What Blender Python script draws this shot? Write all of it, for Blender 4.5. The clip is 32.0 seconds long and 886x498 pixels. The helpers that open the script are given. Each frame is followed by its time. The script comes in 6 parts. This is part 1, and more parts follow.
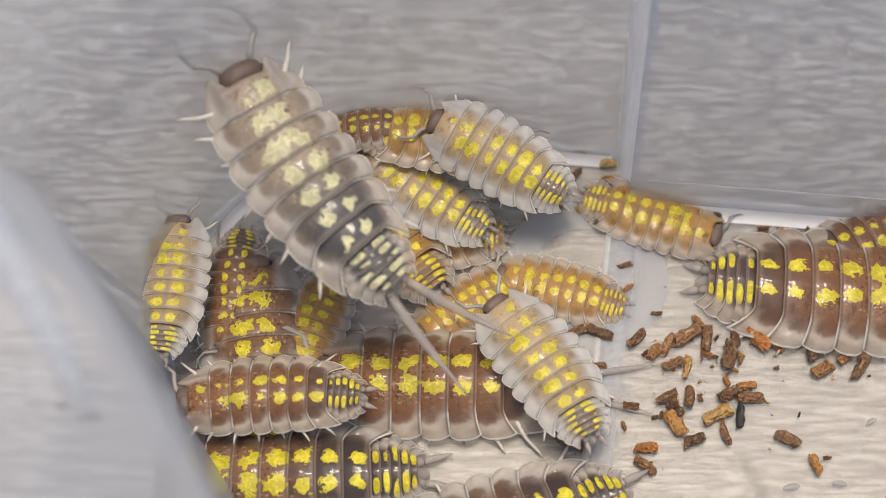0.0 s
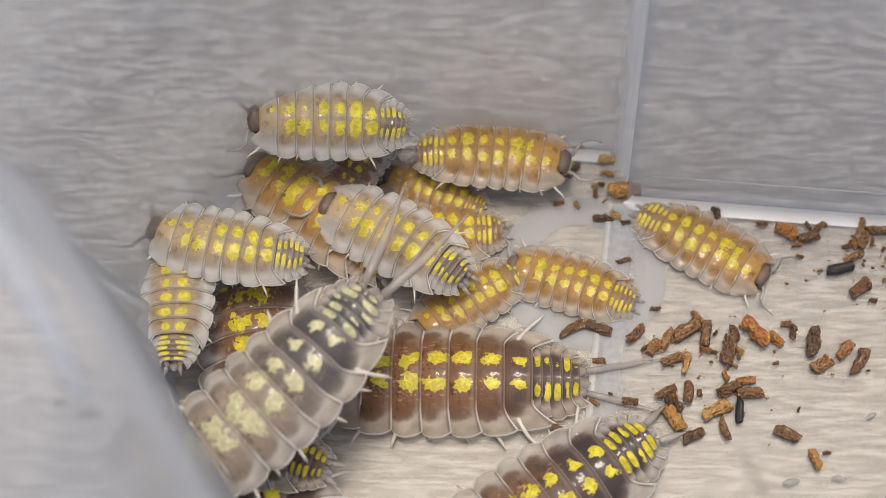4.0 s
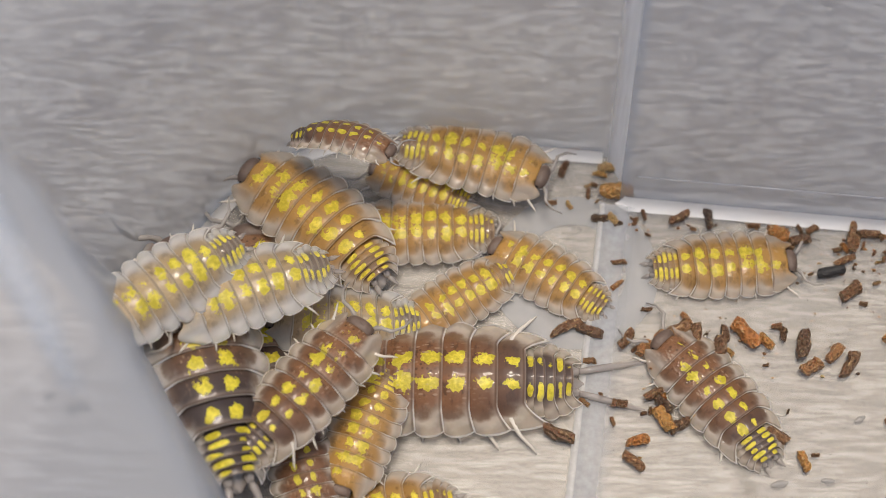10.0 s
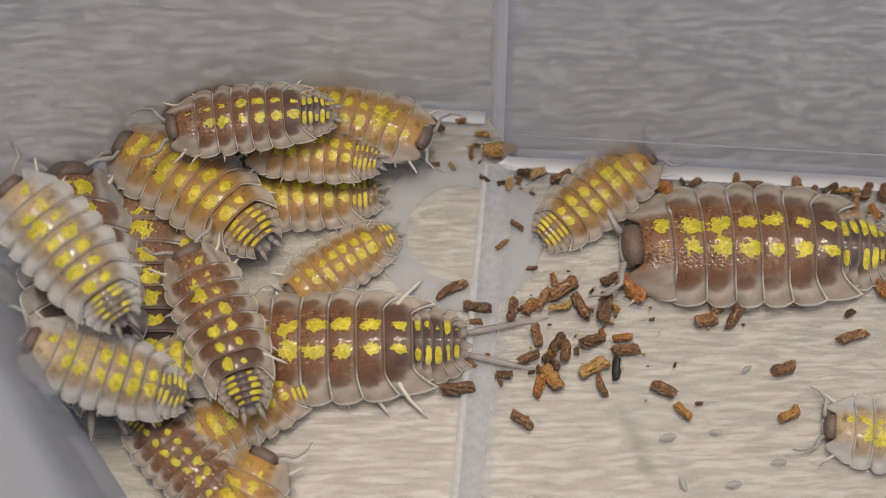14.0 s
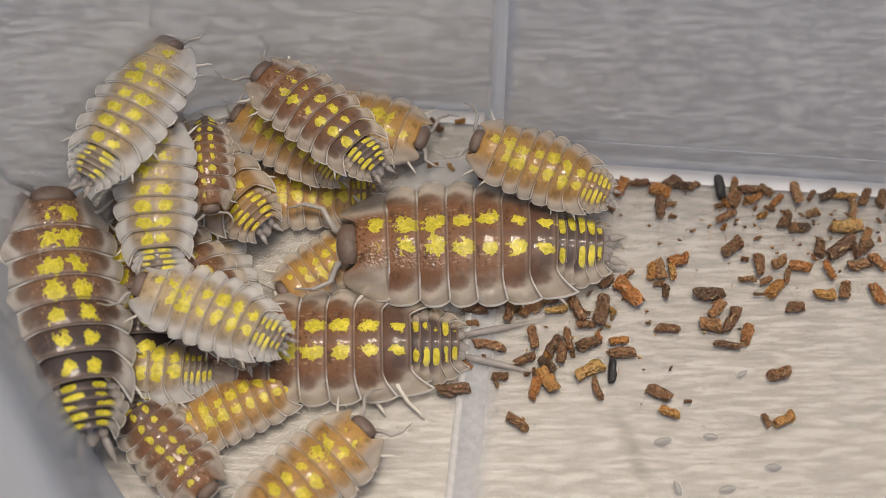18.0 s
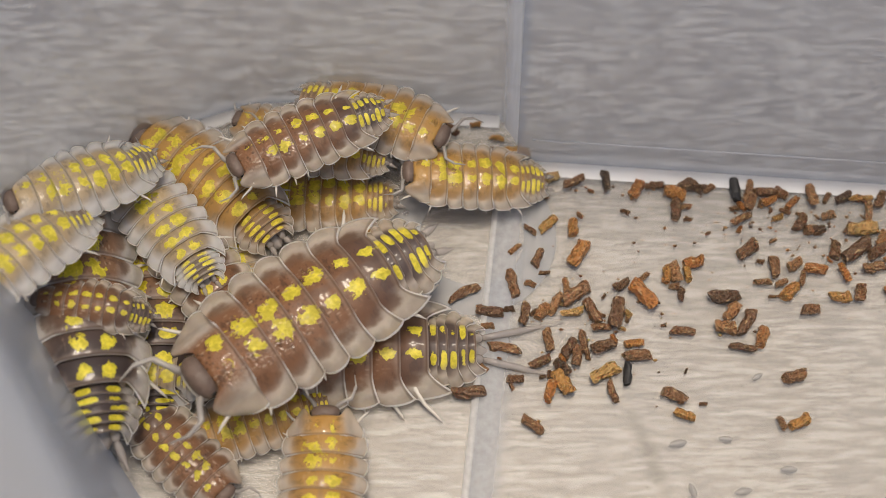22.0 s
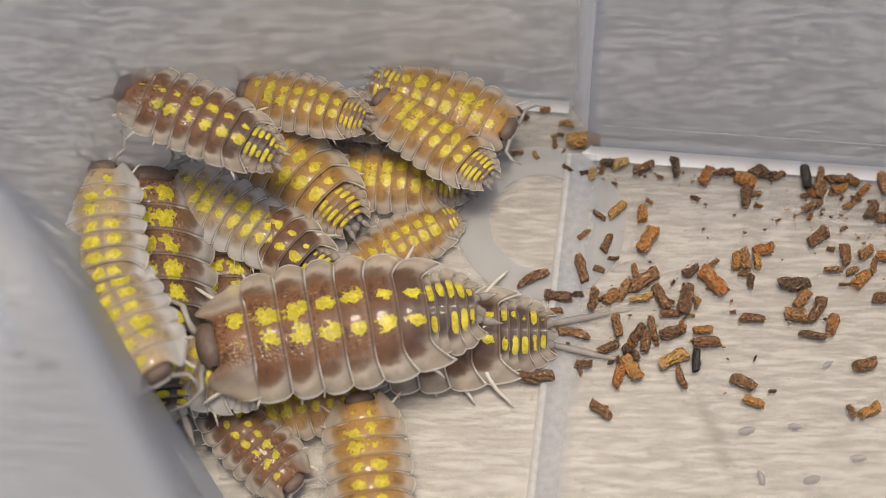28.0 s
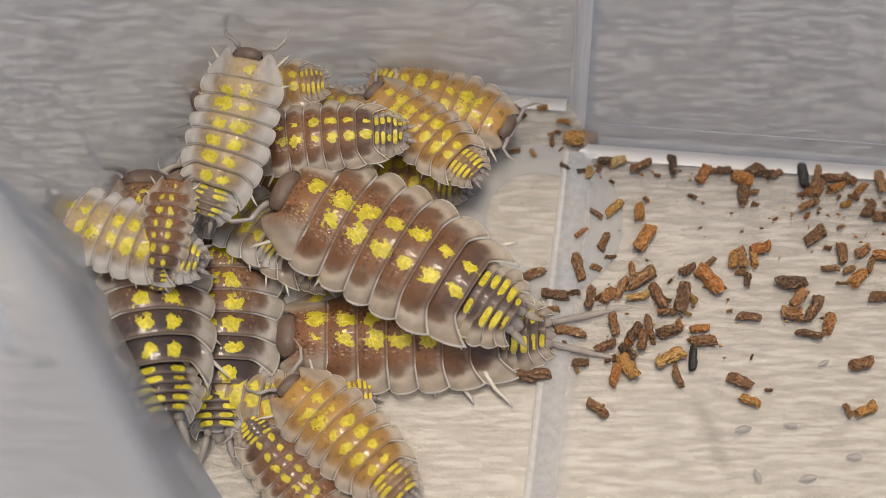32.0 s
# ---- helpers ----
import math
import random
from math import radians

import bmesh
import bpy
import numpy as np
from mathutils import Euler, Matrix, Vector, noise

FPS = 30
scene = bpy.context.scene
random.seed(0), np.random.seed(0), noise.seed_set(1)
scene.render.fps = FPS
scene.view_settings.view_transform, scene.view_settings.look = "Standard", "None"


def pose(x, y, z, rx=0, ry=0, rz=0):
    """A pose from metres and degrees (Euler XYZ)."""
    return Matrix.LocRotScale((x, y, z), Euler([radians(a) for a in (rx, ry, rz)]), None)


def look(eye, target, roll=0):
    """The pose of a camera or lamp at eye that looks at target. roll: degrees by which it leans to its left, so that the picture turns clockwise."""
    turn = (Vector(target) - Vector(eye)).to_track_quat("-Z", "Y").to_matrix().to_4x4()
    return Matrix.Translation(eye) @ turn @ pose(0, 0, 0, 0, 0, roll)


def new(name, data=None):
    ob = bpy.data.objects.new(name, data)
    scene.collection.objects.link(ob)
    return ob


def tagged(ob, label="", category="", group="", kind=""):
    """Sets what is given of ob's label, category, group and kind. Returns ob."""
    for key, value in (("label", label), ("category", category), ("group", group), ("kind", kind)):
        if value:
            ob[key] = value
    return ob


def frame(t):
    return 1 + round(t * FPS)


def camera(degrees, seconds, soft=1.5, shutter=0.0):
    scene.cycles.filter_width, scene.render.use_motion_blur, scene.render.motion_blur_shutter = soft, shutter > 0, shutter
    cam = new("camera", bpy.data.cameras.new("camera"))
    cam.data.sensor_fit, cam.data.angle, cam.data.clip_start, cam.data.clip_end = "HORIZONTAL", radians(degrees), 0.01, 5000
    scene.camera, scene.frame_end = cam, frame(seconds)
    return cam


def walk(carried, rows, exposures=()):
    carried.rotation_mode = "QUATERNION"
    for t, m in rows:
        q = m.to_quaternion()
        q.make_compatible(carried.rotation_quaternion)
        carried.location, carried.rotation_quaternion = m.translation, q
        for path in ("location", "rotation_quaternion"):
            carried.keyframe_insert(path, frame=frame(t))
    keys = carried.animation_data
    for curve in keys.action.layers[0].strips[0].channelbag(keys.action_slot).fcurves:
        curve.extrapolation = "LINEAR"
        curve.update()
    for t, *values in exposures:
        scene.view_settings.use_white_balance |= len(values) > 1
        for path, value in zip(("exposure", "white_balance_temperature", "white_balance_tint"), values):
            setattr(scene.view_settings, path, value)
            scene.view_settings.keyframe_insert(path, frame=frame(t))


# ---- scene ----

MM = 0.001

# ---- camera ----
cam = camera(32.0, 32.0, soft=0.6)
cam.data.dof.use_dof = True
cam.data.dof.focus_distance = 0.1055
cam.data.dof.aperture_fstop = 26.0


TRAVEL = []


def steps(rows):
    """Rows of seconds, millimetres and degrees as rows for walk()."""
    TRAVEL.append(rows)
    return [(t, pose(x * MM, y * MM, z * MM, rx, ry, rz)) for t, x, y, z, rx, ry, rz in rows]


walk(cam, steps([
    (0.0, -3.08, -44.28, 100.54, 25.307, 1.216, 1.042),
    (0.5, -2.96, -44.19, 100.47, 25.267, 1.159, 1.107),
    (1.0, -3.20, -44.24, 100.51, 25.224, 1.283, 1.031),
    (1.5, -3.27, -44.29, 100.54, 25.186, 1.267, 1.272),
    (2.0, -3.26, -44.29, 100.47, 25.174, 1.307, 1.131),
    (2.5, -3.18, -44.26, 100.40, 25.163, 1.301, 0.990),
    (3.0, -3.26, -44.26, 100.31, 25.185, 1.312, 0.994),
    (3.5, -3.20, -44.29, 100.21, 25.248, 1.309, 0.760),
    (5.5, -2.86, -44.76, 100.40, 25.283, 0.860, 1.472),
    (6.0, -2.82, -44.82, 100.38, 25.334, 0.781, 1.431),
    (6.5, -2.95, -44.82, 100.35, 25.362, 0.774, 1.427),
    (7.0, -2.69, -44.76, 100.40, 25.394, 0.652, 1.127),
    (7.5, -2.75, -44.81, 100.49, 25.411, 0.616, 1.174),
    (8.0, -2.77, -44.76, 100.41, 25.371, 0.604, 1.283),
    (8.5, -2.68, -44.67, 100.32, 25.436, 0.575, 1.075),
    (9.0, -2.75, -44.70, 100.28, 25.387, 0.584, 1.129),
    (9.5, -3.19, -44.80, 100.31, 25.420, 0.670, 1.424),
    (10.0, -3.10, -44.88, 100.17, 25.461, 0.639, 1.405),
    (10.5, -2.89, -44.91, 100.10, 25.494, 0.554, 1.273),
    (11.0, -2.14, -44.93, 100.01, 25.522, 0.316, 0.617),
    (11.5, -2.53, -45.04, 99.85, 25.422, 0.346, 0.838),
    (12.0, -2.43, -45.17, 99.60, 25.182, 0.255, 0.737),
    (12.5, -2.16, -45.17, 99.38, 24.777, 0.109, 0.533),
    (13.0, -1.35, -45.10, 99.16, 24.556, -0.132, -0.139),
    (13.5, -0.54, -45.12, 99.17, 24.465, -0.415, -0.565),
    (14.0, 0.51, -45.01, 99.03, 24.433, -0.682, -1.478),
    (14.5, 0.65, -45.01, 99.00, 24.273, -0.699, -1.888),
    (16.5, 1.22, -44.82, 99.17, 23.946, -1.079, -1.207),
    (17.0, 1.21, -44.80, 99.23, 23.939, -1.073, -1.324),
    (17.5, 0.67, -44.67, 99.30, 24.110, -0.977, -0.985),
    (18.0, 0.65, -44.57, 99.30, 24.184, -0.983, -0.862),
    (18.5, 0.51, -44.54, 99.30, 24.272, -0.890, -0.876),
    (19.0, 0.61, -44.56, 99.44, 24.296, -0.870, -0.892),
    (19.5, 0.74, -44.53, 99.46, 24.238, -0.858, -0.891),
    (20.0, 0.83, -44.47, 99.51, 24.213, -0.784, -1.021),
    (20.5, 0.92, -44.46, 99.61, 24.193, -0.734, -1.030),
    (21.0, 0.91, -44.44, 99.58, 24.177, -0.639, -0.959),
    (21.5, 0.99, -44.41, 99.60, 24.150, -0.564, -0.831),
    (22.0, 0.74, -44.44, 99.70, 24.142, -0.386, -0.672),
    (22.5, 0.40, -44.43, 99.73, 24.063, -0.208, -0.304),
    (23.0, 0.00, -44.48, 99.91, 24.000, -0.000, 0.000),
    (23.5, -0.27, -44.47, 99.93, 23.984, 0.204, 0.331),
    (24.0, -0.43, -44.46, 99.92, 23.926, 0.438, 0.417),
    (24.5, -0.48, -44.48, 99.93, 23.907, 0.606, 0.500),
    (25.0, -0.53, -44.60, 99.93, 23.876, 0.774, 0.468),
    (25.5, -0.50, -44.66, 99.94, 23.861, 0.877, 0.571),
    (27.5, -0.37, -44.83, 99.94, 23.740, 1.213, 0.606),
    (28.0, -0.30, -44.80, 99.96, 23.691, 1.249, 0.613),
    (28.5, -0.24, -44.69, 99.96, 23.597, 1.246, 0.688),
    (29.0, -0.11, -44.61, 100.05, 23.520, 1.236, 0.621),
    (29.5, -0.08, -44.50, 100.07, 23.478, 1.231, 0.711),
    (30.0, -0.12, -44.43, 100.12, 23.405, 1.228, 0.717),
    (30.5, -0.12, -44.35, 100.19, 23.360, 1.209, 0.638),
    (31.0, -0.29, -44.22, 100.18, 23.315, 1.227, 0.662),
    (31.5, -0.32, -44.26, 100.27, 23.296, 1.186, 0.666),
    (32.0, -0.26, -44.25, 100.19, 23.310, 1.132, 0.660),
]), exposures=[(t, -0.085 + e, 6900.0 + w, 10.0) for t, e, w in (
    (0.0, 0.10, 0), (2.0, 0.06, 0), (3.0, 0.00, 0), (6.0, 0.00, 0), (9.0, -0.08, 0), (12.0, -0.05, 0), (13.0, -0.19, 100), (14.0, -0.33, 100),
    (17.0, -0.18, 150), (20.0, -0.14, 150), (24.0, -0.12, 250), (28.0, -0.10, 250), (32.0, -0.13, 350))])

# ---- light ----
world = bpy.data.worlds.new("sky")
scene.world = world
world.use_nodes = True
wn, wl = world.node_tree.nodes, world.node_tree.links
SUN_FROM = Vector((0.0, 0.08, 0.99)).normalized()
sky = wn.new("ShaderNodeTexSky")
sky.sky_type = "NISHITA"
sky.sun_disc = False
sky.sun_elevation = math.asin(SUN_FROM.z)
sky.sun_rotation = math.atan2(SUN_FROM.x, SUN_FROM.y)
sky.dust_density = 4.0
wn["Background"].inputs["Strength"].default_value = 0.15
wl.new(sky.outputs[0], wn["Background"].inputs["Color"])
sun = new("sun", bpy.data.lights.new("sun", "SUN"))
sun.data.energy = 2.25
sun.data.angle = radians(16)
sun.data.color = (1.0, 0.93, 0.84)
sun.matrix_world = look(SUN_FROM, (0, 0, 0))


# ---- material tools ----
def material(name):
    m = bpy.data.materials.new(name)
    m.use_nodes = True
    m.node_tree.nodes.clear()
    return m


class Net:
    """A short hand for building node trees."""

    def __init__(self, m):
        self.n, self.l = m.node_tree.nodes, m.node_tree.links
        self.out = self.n.new("ShaderNodeOutputMaterial")

    def put(self, socket, value):
        if isinstance(value, bpy.types.NodeSocket):
            self.l.new(value, socket)
        elif isinstance(value, (tuple, list)) and len(value) == 3 and socket.type == "RGBA":
            socket.default_value = (*value, 1)
        else:
            socket.default_value = value

    def math(self, op, a, b=0.0, c=0.0, clamp=False):
        n = self.n.new("ShaderNodeMath")
        n.operation, n.use_clamp = op, clamp
        for s, v in zip(n.inputs, (a, b, c)):
            self.put(s, v)
        return n.outputs[0]

    def step(self, value, low, high):
        n = self.n.new("ShaderNodeMapRange")
        n.interpolation_type = "SMOOTHSTEP"
        for s, v in zip(n.inputs, (value, low, high, 0.0, 1.0)):
            self.put(s, v)
        return n.outputs[0]

    def mix(self, fac, a, b, mode="MIX"):
        n = self.n.new("ShaderNodeMix")
        n.data_type, n.blend_type = "RGBA", mode
        self.put(n.inputs[0], fac)
        self.put(n.inputs[6], a)
        self.put(n.inputs[7], b)
        return n.outputs[2]

    def coords(self, kind="Object", scale=(1, 1, 1), shift=None):
        co = self.n.new("ShaderNodeTexCoord")
        mp = self.n.new("ShaderNodeMapping")
        mp.inputs["Scale"].default_value = scale
        if shift is not None:
            self.put(mp.inputs["Location"], shift)
        self.l.new(co.outputs[kind], mp.inputs[0])
        return mp.outputs[0]

    def noise(self, co, scale, detail=3.0, rough=0.55):
        n = self.n.new("ShaderNodeTexNoise")
        self.put(n.inputs["Vector"], co)
        n.inputs["Scale"].default_value, n.inputs["Detail"].default_value, n.inputs["Roughness"].default_value = scale, detail, rough
        return n.outputs["Fac"]

    def voronoi(self, co, scale):
        n = self.n.new("ShaderNodeTexVoronoi")
        self.put(n.inputs["Vector"], co)
        n.inputs["Scale"].default_value = scale
        return n.outputs["Distance"]

    def bump(self, height, strength=0.3, distance=0.0001):
        n = self.n.new("ShaderNodeBump")
        n.inputs["Strength"].default_value, n.inputs["Distance"].default_value = strength, distance
        self.put(n.inputs["Height"], height)
        return n.outputs[0]

    def principled(self, **values):
        n = self.n.new("ShaderNodeBsdfPrincipled")
        for key, v in values.items():
            self.put(n.inputs[key.replace("_", " ")], v)
        return n.outputs[0]

    def node(self, kind, **values):
        n = self.n.new(kind)
        for key, v in values.items():
            self.put(n.inputs[key.replace("_", " ")], v)
        return n.outputs[0]

    def blend(self, fac, a, b):
        n = self.n.new("ShaderNodeMixShader")
        self.put(n.inputs[0], fac)
        self.l.new(a, n.inputs[1])
        self.l.new(b, n.inputs[2])
        return n.outputs[0]

    def done(self, shader):
        self.l.new(shader, self.out.inputs[0])


def random_of(net):
    return net.n.new("ShaderNodeObjectInfo").outputs["Random"]


# ---- materials ----
def shell_material(name, core, dark, spot, skirt, dark_from, spot_size=1.0, core_to=0.52, patch_weight=1.0, grainy=1.0, glass=1.0, soft=0.30):
    """Segment shell: u runs across the back from edge to edge, v counts the segments from the head."""
    m = material(name)
    k = Net(m)
    uv = k.n.new("ShaderNodeUVMap")
    uv.uv_map = "shell"
    sep = k.n.new("ShaderNodeSeparateXYZ")
    k.l.new(uv.outputs[0], sep.inputs[0])
    u = k.math("ABSOLUTE", k.math("MULTIPLY_ADD", sep.outputs[0], 2.0, -1.0))
    s = k.math("MULTIPLY", sep.outputs[1], 14.0)
    v = k.math("FRACT", s)
    co = k.coords()
    n_big = k.noise(co, 260.0, 3.0)
    n_fine = k.noise(co, 2300.0, 4.0, 0.7)
    n_mid = k.noise(co, 560.0, 3.0, 0.6)
    shift = k.math("MULTIPLY", random_of(k), 3.0)
    n_low = k.noise(k.coords(shift=shift), 330.0, 1.0)
    # yellow spots, two to a segment, ragged in front, neat short bars on the tail rings
    ring_random = k.noise(k.coords(shift=shift), 420.0, 1.0)
    du = k.math("DIVIDE", k.math("SUBTRACT", u, k.math("MULTIPLY_ADD", k.step(s, 2.5, 5.5), 0.05, 0.175)), 0.118 * spot_size)
    dv = k.math("DIVIDE", k.math("SUBTRACT", v, 0.62), 0.27)
    d = k.math("SQRT", k.math("ADD", k.math("MULTIPLY", du, du), k.math("MULTIPLY", dv, dv)))
    front = k.step(s, 5.6, 3.0)
    rag = k.math("MULTIPLY_ADD", front, 3.4, 2.0)
    d = k.math("ADD", d, k.math("MULTIPLY", k.math("SUBTRACT", n_mid, 0.47), rag))
    d = k.math("MULTIPLY", d, k.math("MULTIPLY_ADD", n_low, 1.5, 0.36))
    d = k.math("ADD", d, k.math("MULTIPLY", k.math("SUBTRACT", n_fine, 0.5), k.math("MULTIPLY_ADD", front, 2.4, 2.0)))
    mask = k.math("MULTIPLY", k.step(d, 1.04, 0.94), k.step(s, 8.02, 7.98))
    mask = k.math("MULTIPLY", mask, k.step(u, 0.56, 0.46))
    mask = k.math("MULTIPLY", mask, k.step(s, 0.98, 1.02))
    ru = k.math("DIVIDE", k.math("SUBTRACT", u, k.math("MULTIPLY_ADD", n_mid, 0.22, 0.27)), k.math("MULTIPLY_ADD", n_low, 0.34, 0.06 * spot_size))
    rv = k.math("DIVIDE", k.math("SUBTRACT", v, 0.70), 0.22)
    rd = k.math("ADD", k.math("POWER", k.math("ABSOLUTE", ru), 3.0), k.math("POWER", k.math("ABSOLUTE", rv), 3.0))
    rd = k.math("ADD", rd, k.math("MULTIPLY", k.math("SUBTRACT", ring_random, 0.45), 4.5))
    rd = k.math("ADD", rd, k.math("MULTIPLY", k.math("SUBTRACT", n_fine, 0.5), 2.2))
    bars = k.math("MULTIPLY", k.step(rd, 1.1, 0.85), k.math("MULTIPLY", k.step(s, 7.98, 8.02), k.step(s, 12.98, 12.9)))
    mask = k.math("MAXIMUM", mask, bars)
    # brown back, darker to the tail and along the midline
    tone = k.mix(n_big, tuple(c * 0.52 for c in core), tuple(min(1, c * 1.5) for c in core))
    tone = k.mix(k.math("MULTIPLY", k.step(n_fine, 0.55, 0.75), 0.5 * grainy), tone, tuple(min(1, c * 1.9) for c in core))
    mott = k.math("MULTIPLY", k.step(k.noise(k.coords(scale=(2.2, 1.0, 1.0)), 900.0, 3.0, 0.65), 0.50, 0.64), k.step(u, 0.04, 0.25))
    tone = k.mix(k.math("MULTIPLY", mott, 0.75), tone, tuple(c * 0.26 for c in core))
    pits = k.math("MULTIPLY", k.step(k.voronoi(co, 2600.0), 0.34, 0.16), k.math("MULTIPLY", k.step(u, 0.52, 0.40), k.step(n_big, 0.40, 0.56)))
    tone = k.mix(k.math("MULTIPLY", pits, 0.7 * grainy), tone, tuple(c * 0.25 for c in core))
    tone = k.mix(k.math("MULTIPLY", k.step(k.math("ADD", u, k.math("MULTIPLY", n_mid, 0.2)), 0.34, 0.62), 0.42), tone, tuple(0.62 * c + w for c, w in zip(core, (0.04, 0.024, 0.018))))
    midline = k.math("MULTIPLY", k.step(k.math("ADD", u, k.math("MULTIPLY", n_mid, 0.12)), 0.16, 0.08), k.step(s, 3.5, 5.5))
    tone = k.mix(k.math("MULTIPLY", midline, 0.6), tone, tuple(0.4 * c + 0.6 * w for c, w in zip(core, dark)))
    tone = k.mix(k.step(k.math("ADD", s, k.math("MULTIPLY", n_big, 2.0)), dark_from, dark_from + 3.0), tone, dark)
    col = k.mix(mask, tone, k.mix(k.step(k.math("MULTIPLY_ADD", n_fine, 0.6, k.math("MULTIPLY", n_mid, 0.4)), 0.36, 0.62), tuple(c * 0.62 for c in spot), tuple(min(0.95, c * 1.06 + 0.03) for c in spot)))
    # pale raised grains over the front half of the back
    fleck = k.math("MULTIPLY", k.step(k.voronoi(k.coords(scale=(0.75, 1.6, 1.0)), 2300.0), 0.36, 0.20), k.math("MULTIPLY", k.step(u, 0.07, 0.16), k.step(u, 0.58, 0.44)))
    fleck = k.math("MULTIPLY", fleck, k.math("MULTIPLY", k.step(s, 7.2, 5.0), k.step(n_mid, 0.36, 0.46)))
    col = k.mix(k.math("MULTIPLY", fleck, 0.35 + 0.35 * grainy), col, tuple(0.7 * c + w for c, w in zip(core, (0.26, 0.21, 0.155))))
    # thinner, paler hind band of each ring
    hind = k.math("MULTIPLY", k.step(k.math("ADD", v, k.math("MULTIPLY", k.math("SUBTRACT", n_mid, 0.5), 0.25)), 0.74, 0.92), k.math("MULTIPLY_ADD", mask, -0.8, 1.0))
    col = k.mix(k.math("MULTIPLY", hind, 0.42), col, tuple(0.62 * c + 0.26 * w for c, w in zip(core, skirt)))
    # pale glassy skirt with a ragged brown patch on each lappet
    first = k.step(s, 2.02, 1.98)
    edge = k.math("ADD", u, k.math("MULTIPLY", k.math("SUBTRACT", n_big, 0.5), 0.14))
    edge = k.math("ADD", edge, k.math("MULTIPLY", first, k.math("MULTIPLY_ADD", v, -0.16, 0.26)))
    edge = k.math("ADD", edge, k.math("MULTIPLY", k.math("SUBTRACT", v, 0.50), 0.15))
    edge = k.math("ADD", edge, k.math("MULTIPLY", k.math("SUBTRACT", n_mid, 0.5), 0.30))
    pale = k.step(edge, core_to, core_to + soft)
    patch_u = k.math("DIVIDE", k.math("SUBTRACT", u, core_to + 0.14), 0.13)
    patch_v = k.math("DIVIDE", k.math("SUBTRACT", v, 0.40), 0.38)
    patch = k.math("ADD", k.math("MULTIPLY", patch_u, patch_u), k.math("MULTIPLY", patch_v, patch_v))
    patch = k.math("ADD", patch, k.math("MULTIPLY_ADD", n_mid, 1.3, k.math("MULTIPLY_ADD", n_fine, 0.9, k.math("MULTIPLY", n_low, 0.7))))
    patch = k.math("MULTIPLY", k.step(patch, 2.7, 1.7), k.math("MULTIPLY", k.step(s, 8.1, 7.9), k.math("MULTIPLY_ADD", first, -0.6, 1.0)))
    warm = tuple(0.42 * c + 0.46 * w for c, w in zip(core, skirt))
    skirt_col = k.mix(k.step(k.math("ADD", edge, k.math("MULTIPLY", k.math("SUBTRACT", n_low, 0.5), 0.25)), core_to + 0.10, 0.90), warm, skirt)
    skirt_col = k.mix(k.math("MULTIPLY", n_mid, 0.35), skirt_col, tuple(c * 0.72 for c in warm))
    skirt_col = k.mix(k.math("MULTIPLY", k.math("MULTIPLY", patch, patch_weight), 0.75), skirt_col, tuple(0.62 * c + 0.03 * w for c, w in zip(core, skirt)))
    col = k.mix(pale, col, skirt_col)
    rim = k.math("MAXIMUM", k.step(v, 0.945, 0.97), k.step(u, 0.962, 0.982))
    seam = k.math("MULTIPLY", k.step(v, 0.87, 0.925), k.step(v, 0.96, 0.94))
    col = k.mix(k.math("MULTIPLY", seam, 0.46), col, tuple(c * 0.35 for c in core))
    col = k.mix(k.math("MULTIPLY", rim, k.math("MULTIPLY_ADD", pale, 0.76, 0.09)), col, (0.95, 0.93, 0.88))
    grain = k.math("ADD", k.math("MULTIPLY", k.voronoi(co, 5200.0), k.math("MULTIPLY", k.step(u, 0.56, 0.42), k.math("MULTIPLY_ADD", front, 0.5 * grainy, 0.08))), k.math("MULTIPLY", n_mid, 1.1))
    nrm = k.bump(grain, 0.7, 0.00010)
    coat_nrm = k.bump(k.math("ADD", k.math("MULTIPLY", grain, k.step(u, 0.05, 0.18)), k.math("MULTIPLY", k.noise(co, 900.0, 2.0), 1.6)), 0.6, 0.00013)
    body = k.principled(Base_Color=col, Roughness=k.math("SUBTRACT", k.math("MULTIPLY_ADD", n_fine, 0.30, 0.27), k.math("MULTIPLY", pale, 0.10)), Normal=nrm, Coat_Weight=k.math("MULTIPLY", k.math("MULTIPLY_ADD", mask, -0.75, 1.0), k.math("MULTIPLY_ADD", pale, 0.0, 0.5)), Specular_IOR_Level=0.22, Coat_Roughness=0.09, Coat_Normal=coat_nrm, Subsurface_Weight=0.22, Subsurface_Scale=0.0007, Subsurface_Radius=(1.0, 0.7, 0.4))
    glow = k.node("ShaderNodeBsdfTranslucent", Color=col, Normal=nrm)
    body = k.blend(k.math("MULTIPLY_ADD", pale, 0.20, 0.14), body, glow)
    clear = k.node("ShaderNodeBsdfTransparent", Color=(0.95, 0.92, 0.88))
    see = k.math("MULTIPLY", k.step(edge, core_to + 0.18, 0.95), k.math("MULTIPLY_ADD", rim, -0.48 * glass, 0.60 * glass))
    see = k.math("MULTIPLY", see, k.math("SUBTRACT", 1.0, k.math("MULTIPLY", patch, 0.5)))
    k.done(k.blend(see, body, clear))
    return m


